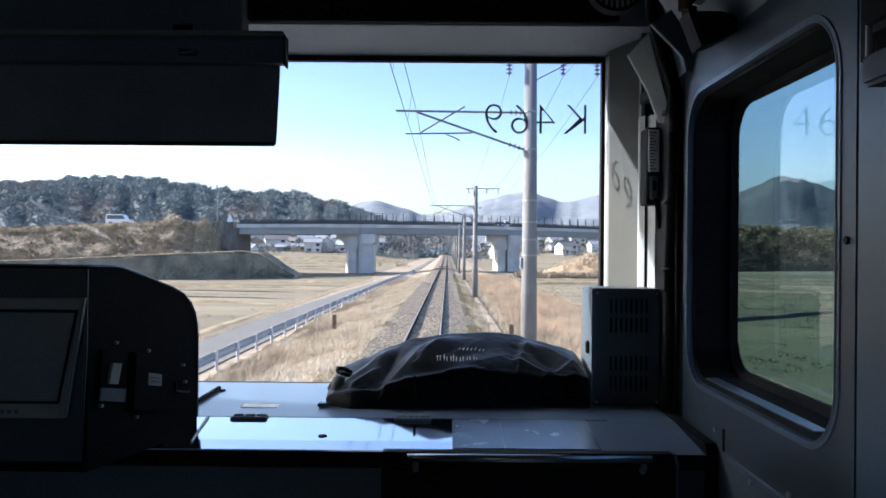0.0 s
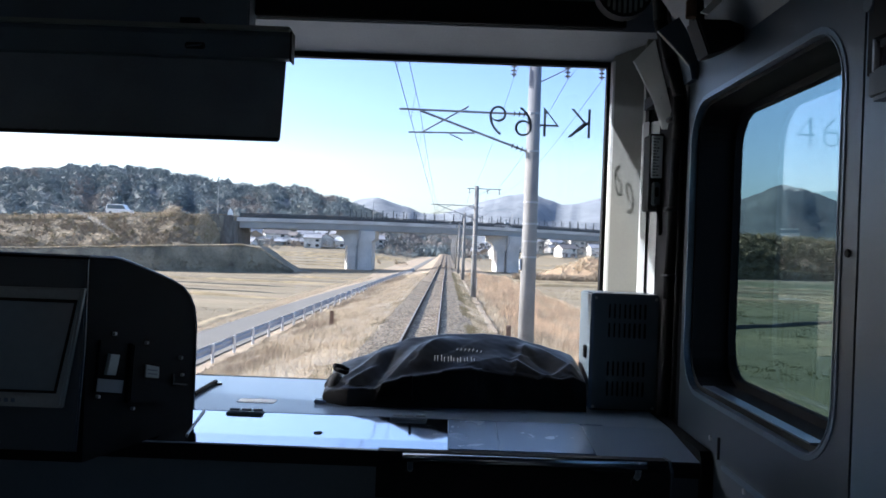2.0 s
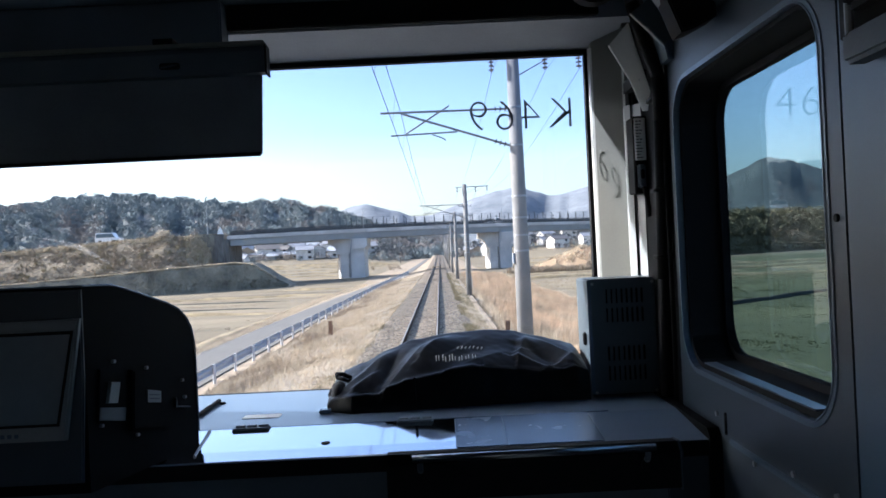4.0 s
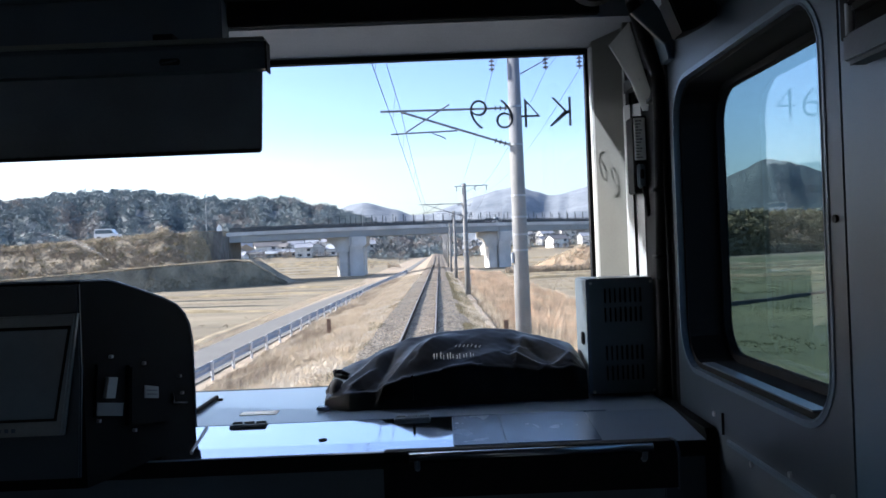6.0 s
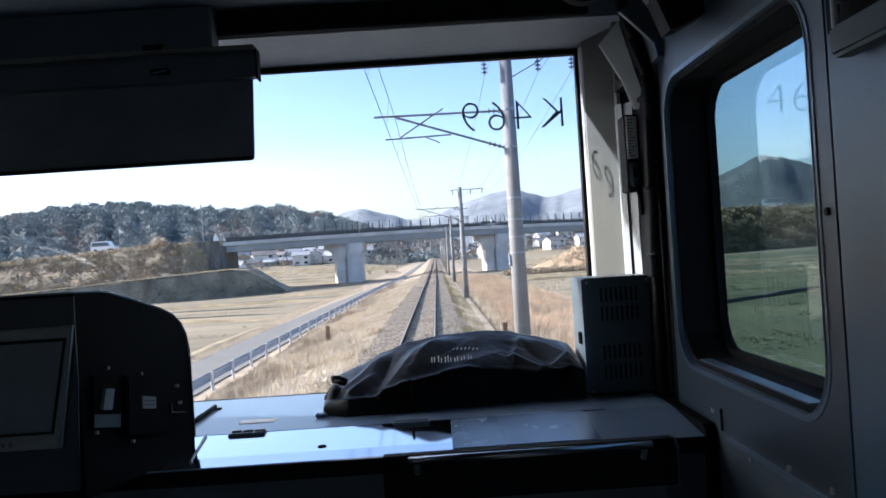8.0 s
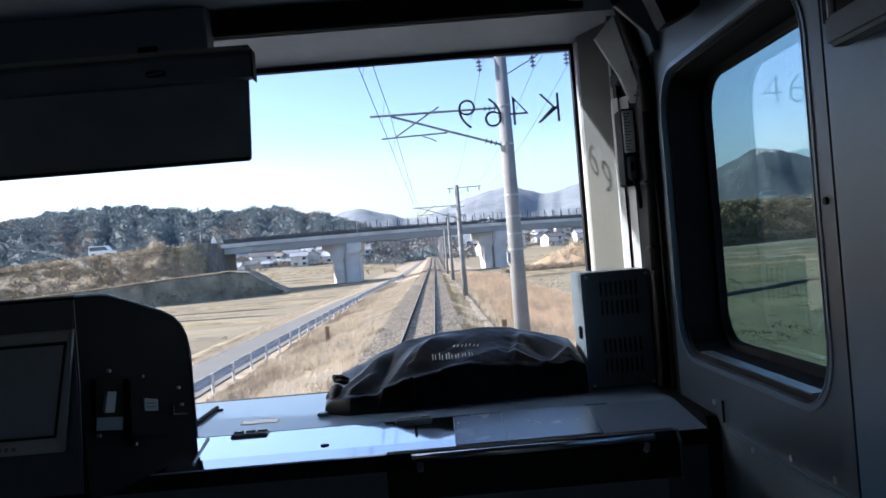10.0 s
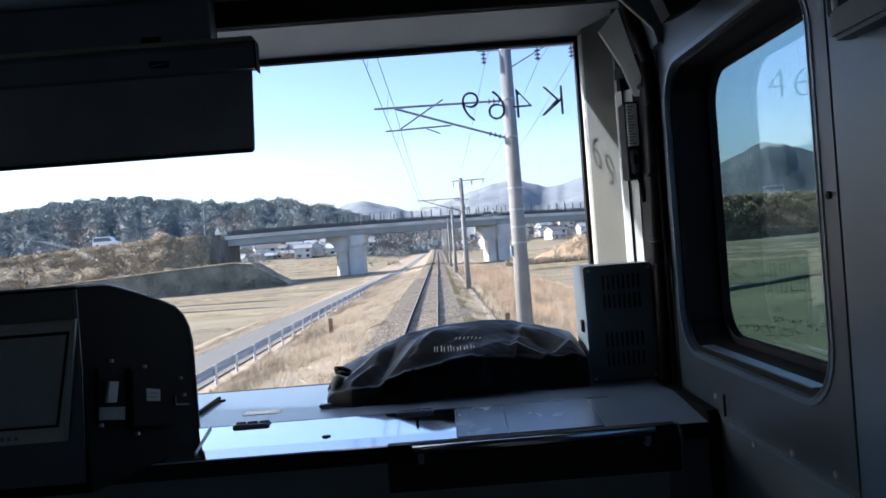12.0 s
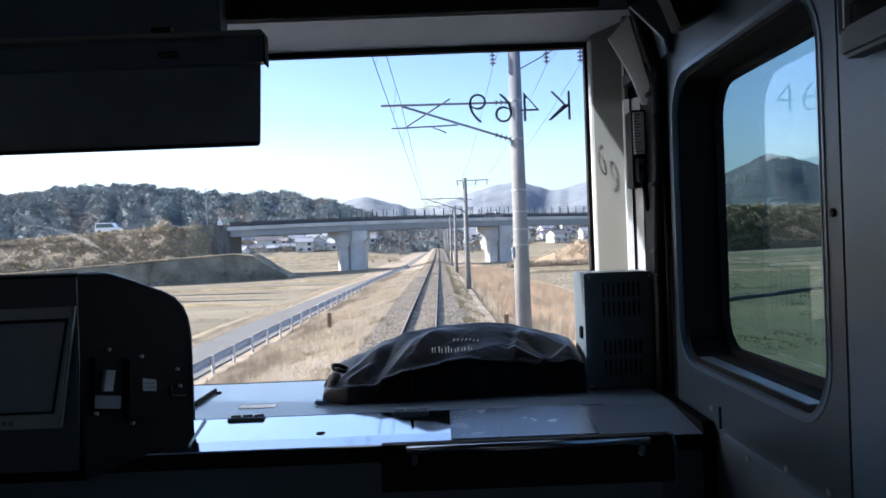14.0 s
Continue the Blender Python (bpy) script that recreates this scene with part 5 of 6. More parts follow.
# ---- the cab: dash ----
def make_dash():
    d = empty("dashboard", (0, 1.64, DZ), "blue-grey painted dash shelf under the windscreen", "dashboard")
    up = Matrix.Translation((0, -1.64, -DZ))

    def add(name, bm, material, parent=None, label="", smooth=False):
        bm.transform(up)
        return part(name, bm, material, parent or d, label, smooth)

    y1, y0, drop = 1.935, 1.703, 0.0205

    def slope(y):
        """Height of the sloping front part of the shelf."""
        return DZ - drop * (y1 - y) / (y1 - y0)

    def plate(x0, x1, ya, yb, up=0.0035):
        return prism([(ya, slope(ya) + 0.0002), (yb, slope(yb) + 0.0002), (yb, slope(yb) + up), (ya, slope(ya) + up)], "x", x0, x1)

    add("top", prism([(y1, DZ), (2.45, DZ), (2.45, DZ - 0.03), (y1, DZ - 0.03)], "x", -W + 0.002, W - 0.002), M_DASH, None, "blue-grey painted shelf")
    add("apron", prism([(y0, DZ - drop), (y1 - 0.0005, DZ), (y1 - 0.0005, DZ - 0.03), (y0, DZ - drop - 0.03)], "x", -W + 0.002, W - 0.002), M_DASH, None, "sloping front of the shelf")
    add("front", box(-W + 0.002, W - 0.004, 1.715, 1.75, 1.142, DZ - drop - 0.012), M_LINER, None, "dark lower front panel")
    add("edge", prism([(1.7, DZ - drop - 0.004), (1.702, DZ - drop), (1.702, DZ - drop - 0.034), (1.7, DZ - drop - 0.03)], "x", -W + 0.002, W - 0.004), M_BLACK)
    lip = 1.752
    flat = [(y0 + 0.001, slope(y0) + 0.0002), (1.93, slope(1.93) + 0.0002), (1.93, slope(1.93) + 0.0035), (lip, slope(lip) + 0.0075), (y0 + 0.001, slope(y0) + 0.0035)]
    hatch = add("hatch", prism(flat, "x", -0.3, 0.814), M_PLATE, None, "polished metal hatch plate reflecting the sky")
    add("hatch", plate(0.8165, 0.9275, y0 + 0.02, 1.93), M_SATIN)
    add("hatch", plate(0.9295, 1.135, y0 + 0.02, 1.934), M_SATIN)
    add("back_shelf", box(-0.3, 1.19, 1.9365, 2.43, DZ + 0.0002, DZ + 0.003, 0.001), M_DASH)
    for x in (0.283, 0.676):
        h = add("hinge", box(x, x + 0.088, 1.905, 1.937, DZ - 0.001, DZ + 0.008, 0.003), M_GREYBOX, None, "dark grey hinge with three knuckles")
        for k in range(3):
            add("hinge_knuckle", rod((x + 0.006 + 0.028 * k, 1.926, DZ + 0.008), (x + 0.028 + 0.028 * k, 1.926, DZ + 0.008), 0.005, seg=10), M_STEEL, h)
    add("latch", rod((0.524, 1.785, slope(1.785) + 0.0055), (0.524, 1.785, slope(1.785) + 0.0082), 0.01, seg=16), M_BLACK)
    add("label_strip", box(0.273, 0.367, 2.046, 2.088, DZ + 0.003, DZ + 0.0045), M_WHITE, None, "white label strip")
    add("screw", rod((0.16, 2.28, DZ + 0.002), (0.16, 2.28, DZ + 0.008), 0.008, seg=10), M_BLACK)
    add("stay", rod((0.145, 2.1, DZ + 0.009), (0.145, 2.3, DZ + 0.009), 0.006, seg=8), M_BLACK, None, "black hatch stay")
    add("stay", rod((0.226, 1.925, DZ + 0.006), (0.246, 1.735, DZ - 0.01), 0.003, seg=8), M_STEEL, None, "thin steel hatch stay")
    add("end_panel", box(1.262, 1.352, 1.7045, 1.714, 1.2, DZ - drop - 0.002, 0.003), M_PANEL, None, "dark front panel at the end of the dash")
    seal = [(2.26, DZ + 0.005), (1.71, DZ + 0.003), (1.696, DZ - 0.01), (1.69, DZ - 0.04), (1.688, 1.2), (1.7, 1.2), (1.72, DZ - 0.04), (2.26, DZ - 0.02)]
    add("edge_seal", prism(seal, "x", 1.3525, 1.3775), M_CONSOLE, None, "black rubber seal between dash and wall")
    return d


make_dash()


def make_handle():
    h = empty("grab_rail", (0.96, 1.6, 2.17), "worn chrome grab rail on a black housing at the dash edge", "grab rail")
    up = Matrix.Translation((-0.96, -1.6, -2.17))

    def add(name, bm, material, label="", smooth=False):
        bm.transform(up)
        return part(name, bm, material, h, label, smooth)

    add("housing", prism([(1.699, 2.105), (1.699, 2.172), (1.65, 2.19), (1.61, 2.194), (1.59, 2.175), (1.59, 2.105)], "x", 0.672, 1.258), M_BLACK, "black housing")
    add("end_cap", prism([(1.7, 2.1), (1.7, 2.172), (1.65, 2.192), (1.61, 2.196), (1.588, 2.177), (1.588, 2.1)], "x", 1.2582, 1.2645, 0.002), M_PANEL, "rounded end of the housing")
    add("bar", rod((0.725, 1.572, 2.192), (1.205, 1.572, 2.192), 0.0085, seg=16), M_CHROME, "worn chrome bar", True)
    for x in (0.74, 1.19):
        add("bracket", tube([(x, 1.572, 2.19), (x, 1.577, 2.17), (x, 1.6, 2.158)], 0.006), M_GREYBOX, "dark grey bracket")
        add("foot", rod((x, 1.594, 2.155), (x, 1.584, 2.155), 0.011, seg=14), M_BLACK)
    return h


make_handle()


def make_bag():
    """A limp padded bag: a wedge of cloth with an upright front, a rising top and a few long sharp creases."""
    b = empty("camera_bag", (0.83, 2.22, DZ), "limp black nylon bag lying on the dash", "bag")
    tops = [(0.0, 0.062), (0.04, 0.085), (0.12, 0.105), (0.22, 0.14), (0.33, 0.163), (0.48, 0.177), (0.62, 0.181), (0.74, 0.174), (0.84, 0.157), (0.93, 0.141), (0.985, 0.13), (1.0, 0.118)]
    brow = [(0.0, 0.028), (0.12, 0.042), (0.34, 0.072), (0.5, 0.092), (0.58, 0.1), (0.75, 0.086), (0.86, 0.078), (0.95, 0.095), (1.0, 0.08)]
    # creases: start, end (u along, v front to back), height, width
    creases = [
        ((0.03, 0.12), (0.26, 0.70), 0.016, 0.030), ((0.24, 0.12), (0.47, 0.76), 0.017, 0.036), ((0.20, 0.10), (0.27, 0.60), -0.014, 0.030), ((0.36, 0.34), (0.50, 0.70), 0.010, 0.020),
        ((0.74, 0.22), (0.80, 0.66), 0.011, 0.018), ((0.80, 0.72), (0.97, 0.20), 0.013, 0.017), ((0.74, 0.22), (0.86, 0.12), 0.010, 0.018), ((0.78, 0.40), (0.90, 0.20), -0.008, 0.030),
        ((0.50, 0.13), (0.70, 0.30), 0.007, 0.040), ((0.56, 0.50), (0.70, 0.75), 0.005, 0.045), ((0.10, 0.16), (0.17, 0.30), 0.008, 0.012), ((0.84, 0.10), (0.95, 0.24), 0.007, 0.014),
        ((0.02, 0.05), (0.30, 0.08), 0.006, 0.014), ((0.30, 0.08), (0.56, 0.10), 0.007, 0.014), ((0.62, 0.55), (0.60, 0.20), -0.006, 0.040),
    ]
    fx, fy = 190, 70

    def crease(u, v):
        total = 0.0
        for (u0, v0), (u1, v1), h, w in creases:
            ax, ay, bx, by_ = u0 * 0.69, v0 * 0.32, u1 * 0.69, v1 * 0.32
            px, py = u * 0.69, v * 0.32
            dx, dy = bx - ax, by_ - ay
            t = max(0.0, min(1.0, ((px - ax) * dx + (py - ay) * dy) / (dx * dx + dy * dy)))
            side = (px - ax) * dy - (py - ay) * dx
            d = math.hypot(px - ax - t * dx, py - ay - t * dy) / (w * (3.2 if side > 0 else 1.2))
            f = max(0.0, 1 - d)
            total += 1.15 * h * f * (0.55 + 0.45 * f) * (0.45 + 0.55 * math.sin(math.pi * min(1, 0.15 + 0.7 * t)))
        return total

    verts = []
    for j in range(fy + 1):
        v = (j / fy) ** 1.5
        for i in range(fx + 1):
            u = i / fx
            top, low = rng_interp(tops, u), rng_interp(brow, u)
            if v < 0.07:
                h = low * (v / 0.07) ** 0.55
            elif v < 0.72:
                q = (v - 0.07) / 0.65
                h = low + (top - low) * (1.35 * q - 0.35 * q * q)
            else:
                h = top * math.sqrt(max(0.0, 1 - ((v - 0.72) / 0.28) ** 2))
            front = -0.155 - 0.02 * math.sin(u * 5.0 + 0.6) + 0.03 * max(0, 0.1 - u) * 10
            x, y = -0.345 + 0.69 * u, front + (0.165 - front) * v
            y += 0.006 * noise.noise((u * 14, 0.5, h * 12)) * (v < 0.1)
            h += ((crease(u, v) - 0.005) * (1 - ease((v - 0.45) / 0.25)) - 0.006 * ease((v - 0.45) / 0.25)) * min(1.0, h / 0.05) * (v < 0.9)
            h += 0.003 * noise.noise((x * 11 + y * 5, y * 13, 0.7)) * min(1.0, h / 0.08)
            h += 0.0009 * noise.noise((x * 40, y * 60 + x * 20, 2.7)) * min(1.0, h / 0.05)
            verts.append((x, y, max(0.003, h)))
    m, faces = fx + 1, []
    for j in range(fy):
        for i in range(fx):
            a = j * m + i
            faces.append((a, a + 1, a + m + 1, a + m))
    n0 = len(verts)
    edge = [i for i in range(m)] + [j * m + fx for j in range(1, fy + 1)] + [fy * m + i for i in range(fx - 1, -1, -1)] + [j * m for j in range(fy - 1, 0, -1)]
    for k in edge:
        verts.append((verts[k][0], verts[k][1], 0.0022))
    for k in range(len(edge)):
        q = (k + 1) % len(edge)
        faces.append((edge[q], edge[k], n0 + k, n0 + q))
    body = from_lists("body", verts, faces, M_BAG, b, smooth=True)

    def add(name, bm, material, label="", smooth=False):
        return part(name, bm, material, b, label, smooth)

    # strap loops and buckle at the corner, and a side release clip at the other end
    add("buckle", box(-0.362, -0.33, -0.165, -0.135, 0.004, 0.014, 0.003), M_SATIN, "grey metal buckle")
    add("strap", tube([(-0.33, -0.1, 0.012), (-0.345, -0.06, 0.035), (-0.338, 0.0, 0.05), (-0.33, 0.05, 0.04)], 0.007), M_BLACK, "black webbing strap")
    add("strap_loop", tube([(-0.29, 0.0, 0.066), (-0.312, -0.02, 0.082), (-0.328, -0.04, 0.086), (-0.324, -0.05, 0.078), (-0.29, -0.045, 0.066)], 0.006), M_BLACK, "folded black strap loop", True)
    add("end_fold", ball((-0.318, -0.075, 0.036), (0.022, 0.04, 0.036)), M_BLACK, "bunched cloth at the end of the bag", True)
    add("zip_pull", box(-0.115, -0.108, -0.178, -0.172, 0.02, 0.09, 0.002), M_BAG)

    def sits(x, y):
        return min(verts[:n0], key=lambda p: (p[0] - x) ** 2 + (p[1] - y) ** 2)

    # an unreadable printed mark: plain pale bars that follow the cloth
    for k in range(13):
        x = -0.02 + 0.0088 * k
        p, q = sits(x - 0.035, -0.085), sits(x - 0.035, -0.068 + 0.004 * (k % 3))
        add("mark", rod((p[0], p[1], p[2] + 0.001), (q[0], q[1], q[2] + 0.001), 0.0015, seg=6), M_PRINT, "pale printed mark")
    for k in range(7):
        x = 0.045 + 0.0105 * k
        p, q = sits(x - 0.04, -0.03), sits(x - 0.037, -0.02)
        add("mark", rod((p[0], p[1], p[2] + 0.001), (q[0], q[1], q[2] + 0.001), 0.0016, seg=6), M_PRINT, "pale printed mark")
    return b


M_PRINT = mat("faded_grey_print", (0.16, 0.16, 0.15), 0.7, var=0.1, bump=0.0)
make_bag()


def make_grille_box():
    g = empty("control_box", (1.28, 2.13, DZ), "grey metal equipment box with ventilation slots", "equipment box")
    up = Matrix.Translation((-1.28, -2.13, -DZ))

    def add(name, bm, material, parent=None, label=""):
        bm.transform(up)
        return part(name, bm, material, parent or g, label)

    add("body", box(1.191, 1.368, 2.13, 2.262, DZ + 0.004, 2.502, 0.004), M_GREYBOX)
    add("back_body", box(1.192, 1.268, 2.26, 2.33, DZ + 0.004, 2.5, 0.004), M_GREYBOX)
    add("edge", box(1.186, 1.196, 2.126, 2.134, DZ + 0.006, 2.5, 0.002), M_SATIN, None, "bare metal corner edge")
    for z0, z1 in ((2.436, 2.476), (2.385, 2.425), (2.283, 2.323), (2.23, 2.27)):
        for k in range(8):
            x = 1.234 + 0.0135 * k
            s = add("slot", box(x, x + 0.006, 2.1285, 2.1315, z0, z1, 0.002), M_BLACK)
    for x, z in ((1.2, 2.49), (1.36, 2.49), (1.2, 2.2), (1.36, 2.2)):
        add("screw", rod((x, 2.127, z), (x, 2.131, z), 0.004, seg=8), M_STEEL)
    add("switch", box(1.183, 1.1915, 2.19, 2.215, 2.32, 2.355, 0.003), M_BLACK)
    add("foot", box(1.195, 1.36, 2.135, 2.19, DZ + 0.0005, DZ + 0.0045), M_BLACK)
    return g


make_grille_box()


# ---- the cab: driver's console ----
def make_console():
    c = empty("driver_console", (-0.1, 1.55, DZ), "dark charcoal instrument housing on the driver's desk", "console")
    up = Matrix.Translation((0.1, -1.55, -DZ))

    def add(name, bm, material, parent=None, label="", smooth=False):
        bm.transform(up)
        return part(name, bm, material, parent or c, label, smooth)

    bm = bmesh.new()
    cuts = [(0.0, 2.568), (0.20, 2.566), (0.26, 2.563), (0.45, 2.545), (0.72, 2.517), (0.84, 2.50), (0.92, 2.478), (0.97, 2.452), (1.0, 2.41)]
    near = [(-0.95, 1.5, 2.575)] + [(0.125 + 0.097 * t, 1.5 + 0.35 * t, z) for t, z in cuts]
    far = [(-0.95, 1.98, 2.52)] + [(0.02 + 0.12 * t, 1.98, z - 0.055) for t, z in cuts]
    tn, tf = [bm.verts.new(p) for p in near], [bm.verts.new(p) for p in far]
    bn, bf = [bm.verts.new((x, y, DZ - 0.012)) for x, y, z in near], [bm.verts.new((x, y, DZ + 0.005)) for x, y, z in far]
    for i in range(len(near) - 1):
        bm.faces.new((tn[i], tn[i + 1], tf[i + 1], tf[i]))
        bm.faces.new((bn[i], bn[i + 1], tn[i + 1], tn[i]))
        bm.faces.new((tf[i], tf[i + 1], bf[i + 1], bf[i]))
        bm.faces.new((bn[i + 1], bn[i], bf[i], bf[i + 1]))
    for i in (0, -1):
        bm.faces.new((bn[i], tn[i], tf[i], bf[i]))
    bmesh.ops.recalc_face_normals(bm, faces=bm.faces)
    ridge = [e for e in bm.edges if all(v in tn for v in e.verts)]
    bmesh.ops.bevel(bm, geom=ridge, offset=0.006, segments=2, affect="EDGES", clamp_overlap=True)
    add("housing", bm, M_CONSOLE)
    # Thin pale tube added along the edge to imitate sunlight glancing off it.
    rim = [(x + 0.001, y - 0.001, z - 0.0015) for x, y, z in near] + [(near[-1][0] + 0.001, near[-1][1], DZ + 0.02)]
    add("edge_trim", tube(rim, 0.0022, 6), M_SATIN, None, "added pale line for the sun glint on the housing edge")
    face = [(-0.94, 2.2), (-0.94, 2.566), (0.127, 2.56), (0.126, 2.4), (0.116, 2.2)]
    add("face_plate", prism(face, "y", 1.488, 1.499, 0.003), M_PANEL)
    mon = add("monitor", prism([(-0.3, 2.284), (-0.3, 2.503), (0.129, 2.507), (0.094, 2.284)], "y", 1.472, 1.489, 0.004), M_BEZEL, None, "grey-framed monitor switched off")
    add("screen", prism([(-0.27, 2.316), (-0.27, 2.481), (0.115, 2.481), (0.082, 2.316)], "y", 1.4695, 1.4725, 0.001), M_SCREEN, mon, "dark blank screen")
    add("screen_frame", holed([(-0.276, 2.312), (0.085, 2.312), (0.119, 2.486), (-0.276, 2.486)], [(-0.27, 2.317), (0.082, 2.317), (0.114, 2.48), (-0.27, 2.481)], "y", 1.468, 1.4725), M_BLACK, mon)
    for k in range(5):
        add("bar", box(-0.05 + 0.013 * k, -0.043 + 0.013 * k, 1.4705, 1.4722, 2.293, 2.3), M_SATIN, mon)
    slant = Matrix.Translation((0.125, 1.5, 0)) @ Matrix.Rotation(math.atan2(0.35, 0.097), 4, "Z")

    def on(name, bm, material, parent=None, label=""):
        """A fitting in the slanted side panel: x along it, y out of it towards the room."""
        bm.transform(slant)
        return add(name, bm, material, parent, label)

    def along(t):
        return 0.364 * t

    def leaning(points, a, b, bevel=0.001):
        return prism([(along(t), z) for t, z in points], "y", a, b, bevel)

    sw = on("switch_plate", leaning([(0.06, 2.306), (0.27, 2.291), (0.305, 2.39), (0.09, 2.405)], -0.006, 0.002), M_CONSOLE, None, "dark switch plate")
    on("lower_plate", leaning([(0.062, 2.309), (0.268, 2.293), (0.28, 2.318), (0.073, 2.333)], -0.008, -0.0058, 0.0005), M_GREYBOX, sw)
    on("rocker", leaning([(0.121, 2.338), (0.196, 2.333), (0.226, 2.372), (0.15, 2.377)], -0.013, -0.005), M_BEZEL, sw, "pale rocker")
    kb = on("key_box", leaning([(0.31, 2.271), (0.711, 2.245), (0.733, 2.355), (0.333, 2.39)], -0.014, 0.002, 0.003), M_CONSOLE)
    on("label_plate", leaning([(0.437, 2.317), (0.562, 2.308), (0.566, 2.332), (0.441, 2.343)], -0.0165, -0.0135, 0.0005), M_BEZEL, kb, "small pale label")
    for k in range(2):
        on("bar", leaning([(0.455, 2.3225 + 0.008 * k), (0.545, 2.316 + 0.008 * k), (0.545, 2.3185 + 0.008 * k), (0.455, 2.325 + 0.008 * k)], -0.0172, -0.0163, 0.0002), M_GREYBOX, kb)
    on("bracket", leaning([(0.69, 2.288), (0.84, 2.277), (0.84, 2.281), (0.69, 2.292)], -0.02, 0.002, 0.0005), M_CHROME, None, "small metal bracket")
    on("bracket", leaning([(0.69, 2.292), (0.705, 2.291), (0.705, 2.309), (0.69, 2.31)], -0.02, 0.002, 0.0005), M_CHROME)
    for t, z in ((0.207, 2.414), (0.486, 2.386), (0.829, 2.339), (0.85, 2.3), (0.72, 2.251), (0.091, 2.297), (0.381, 2.255)):
        on("screw", rod((along(t), -0.007, z), (along(t), 0.002, z), 0.0035, seg=8), M_STEEL)
    return c


make_console()


# ---- the cab: blind and upper fittings ----
def make_blind():
    b = empty("roller_blind", (-0.4, 2.06, 3.1), "black roller blind half lowered over the windscreen", "roller blind")
    up = Matrix.Translation((0.4, -2.06, -3.1))

    def add(name, bm, material, parent=None, label="", smooth=False):
        bm.transform(up)
        return part(name, bm, material, parent or b, label, smooth)

    add("fabric", prism([(-1.2, 2.866), (-1.2, 3.08), (0.371, 3.08), (0.362, 2.872), (0.356, 2.866)], "y", 2.03, 2.034), M_BLIND, None, "black blind fabric")
    add("hem_bar", box(-1.2, 0.361, 2.026, 2.038, 2.862, 2.874, 0.004), M_BLACK)
    cas = add("cassette", prism([(1.995, 3.066), (1.995, 3.12), (2.002, 3.134), (2.03, 3.134), (2.03, 3.066)], "x", -1.25, 0.387), M_LINER, None, "dark grey blind cassette")
    add("end_cap", box(0.3865, 0.391, 1.99, 2.034, 3.058, 3.136, 0.002), M_BLACK, cas)
    add("top_rail", box(-1.25, 0.385, 1.994, 2.032, 3.136, 3.147, 0.003), M_RAILGREY, None, "olive grey top rail")
    for x in (-0.9, 0.1):
        add("mount", box(x, x + 0.05, 2.02, 2.21, 3.11, 3.168), M_BLACK, cas)
    cl = add("clip", box(0.125, 0.175, 1.985, 1.996, 3.082, 3.098, 0.003), M_BLACK, None, "small clip")
    add("clip_pin", rod((0.13, 1.984, 3.086), (0.17, 1.984, 3.092), 0.003, seg=8), M_CHROME, cl)
    return b


make_blind()


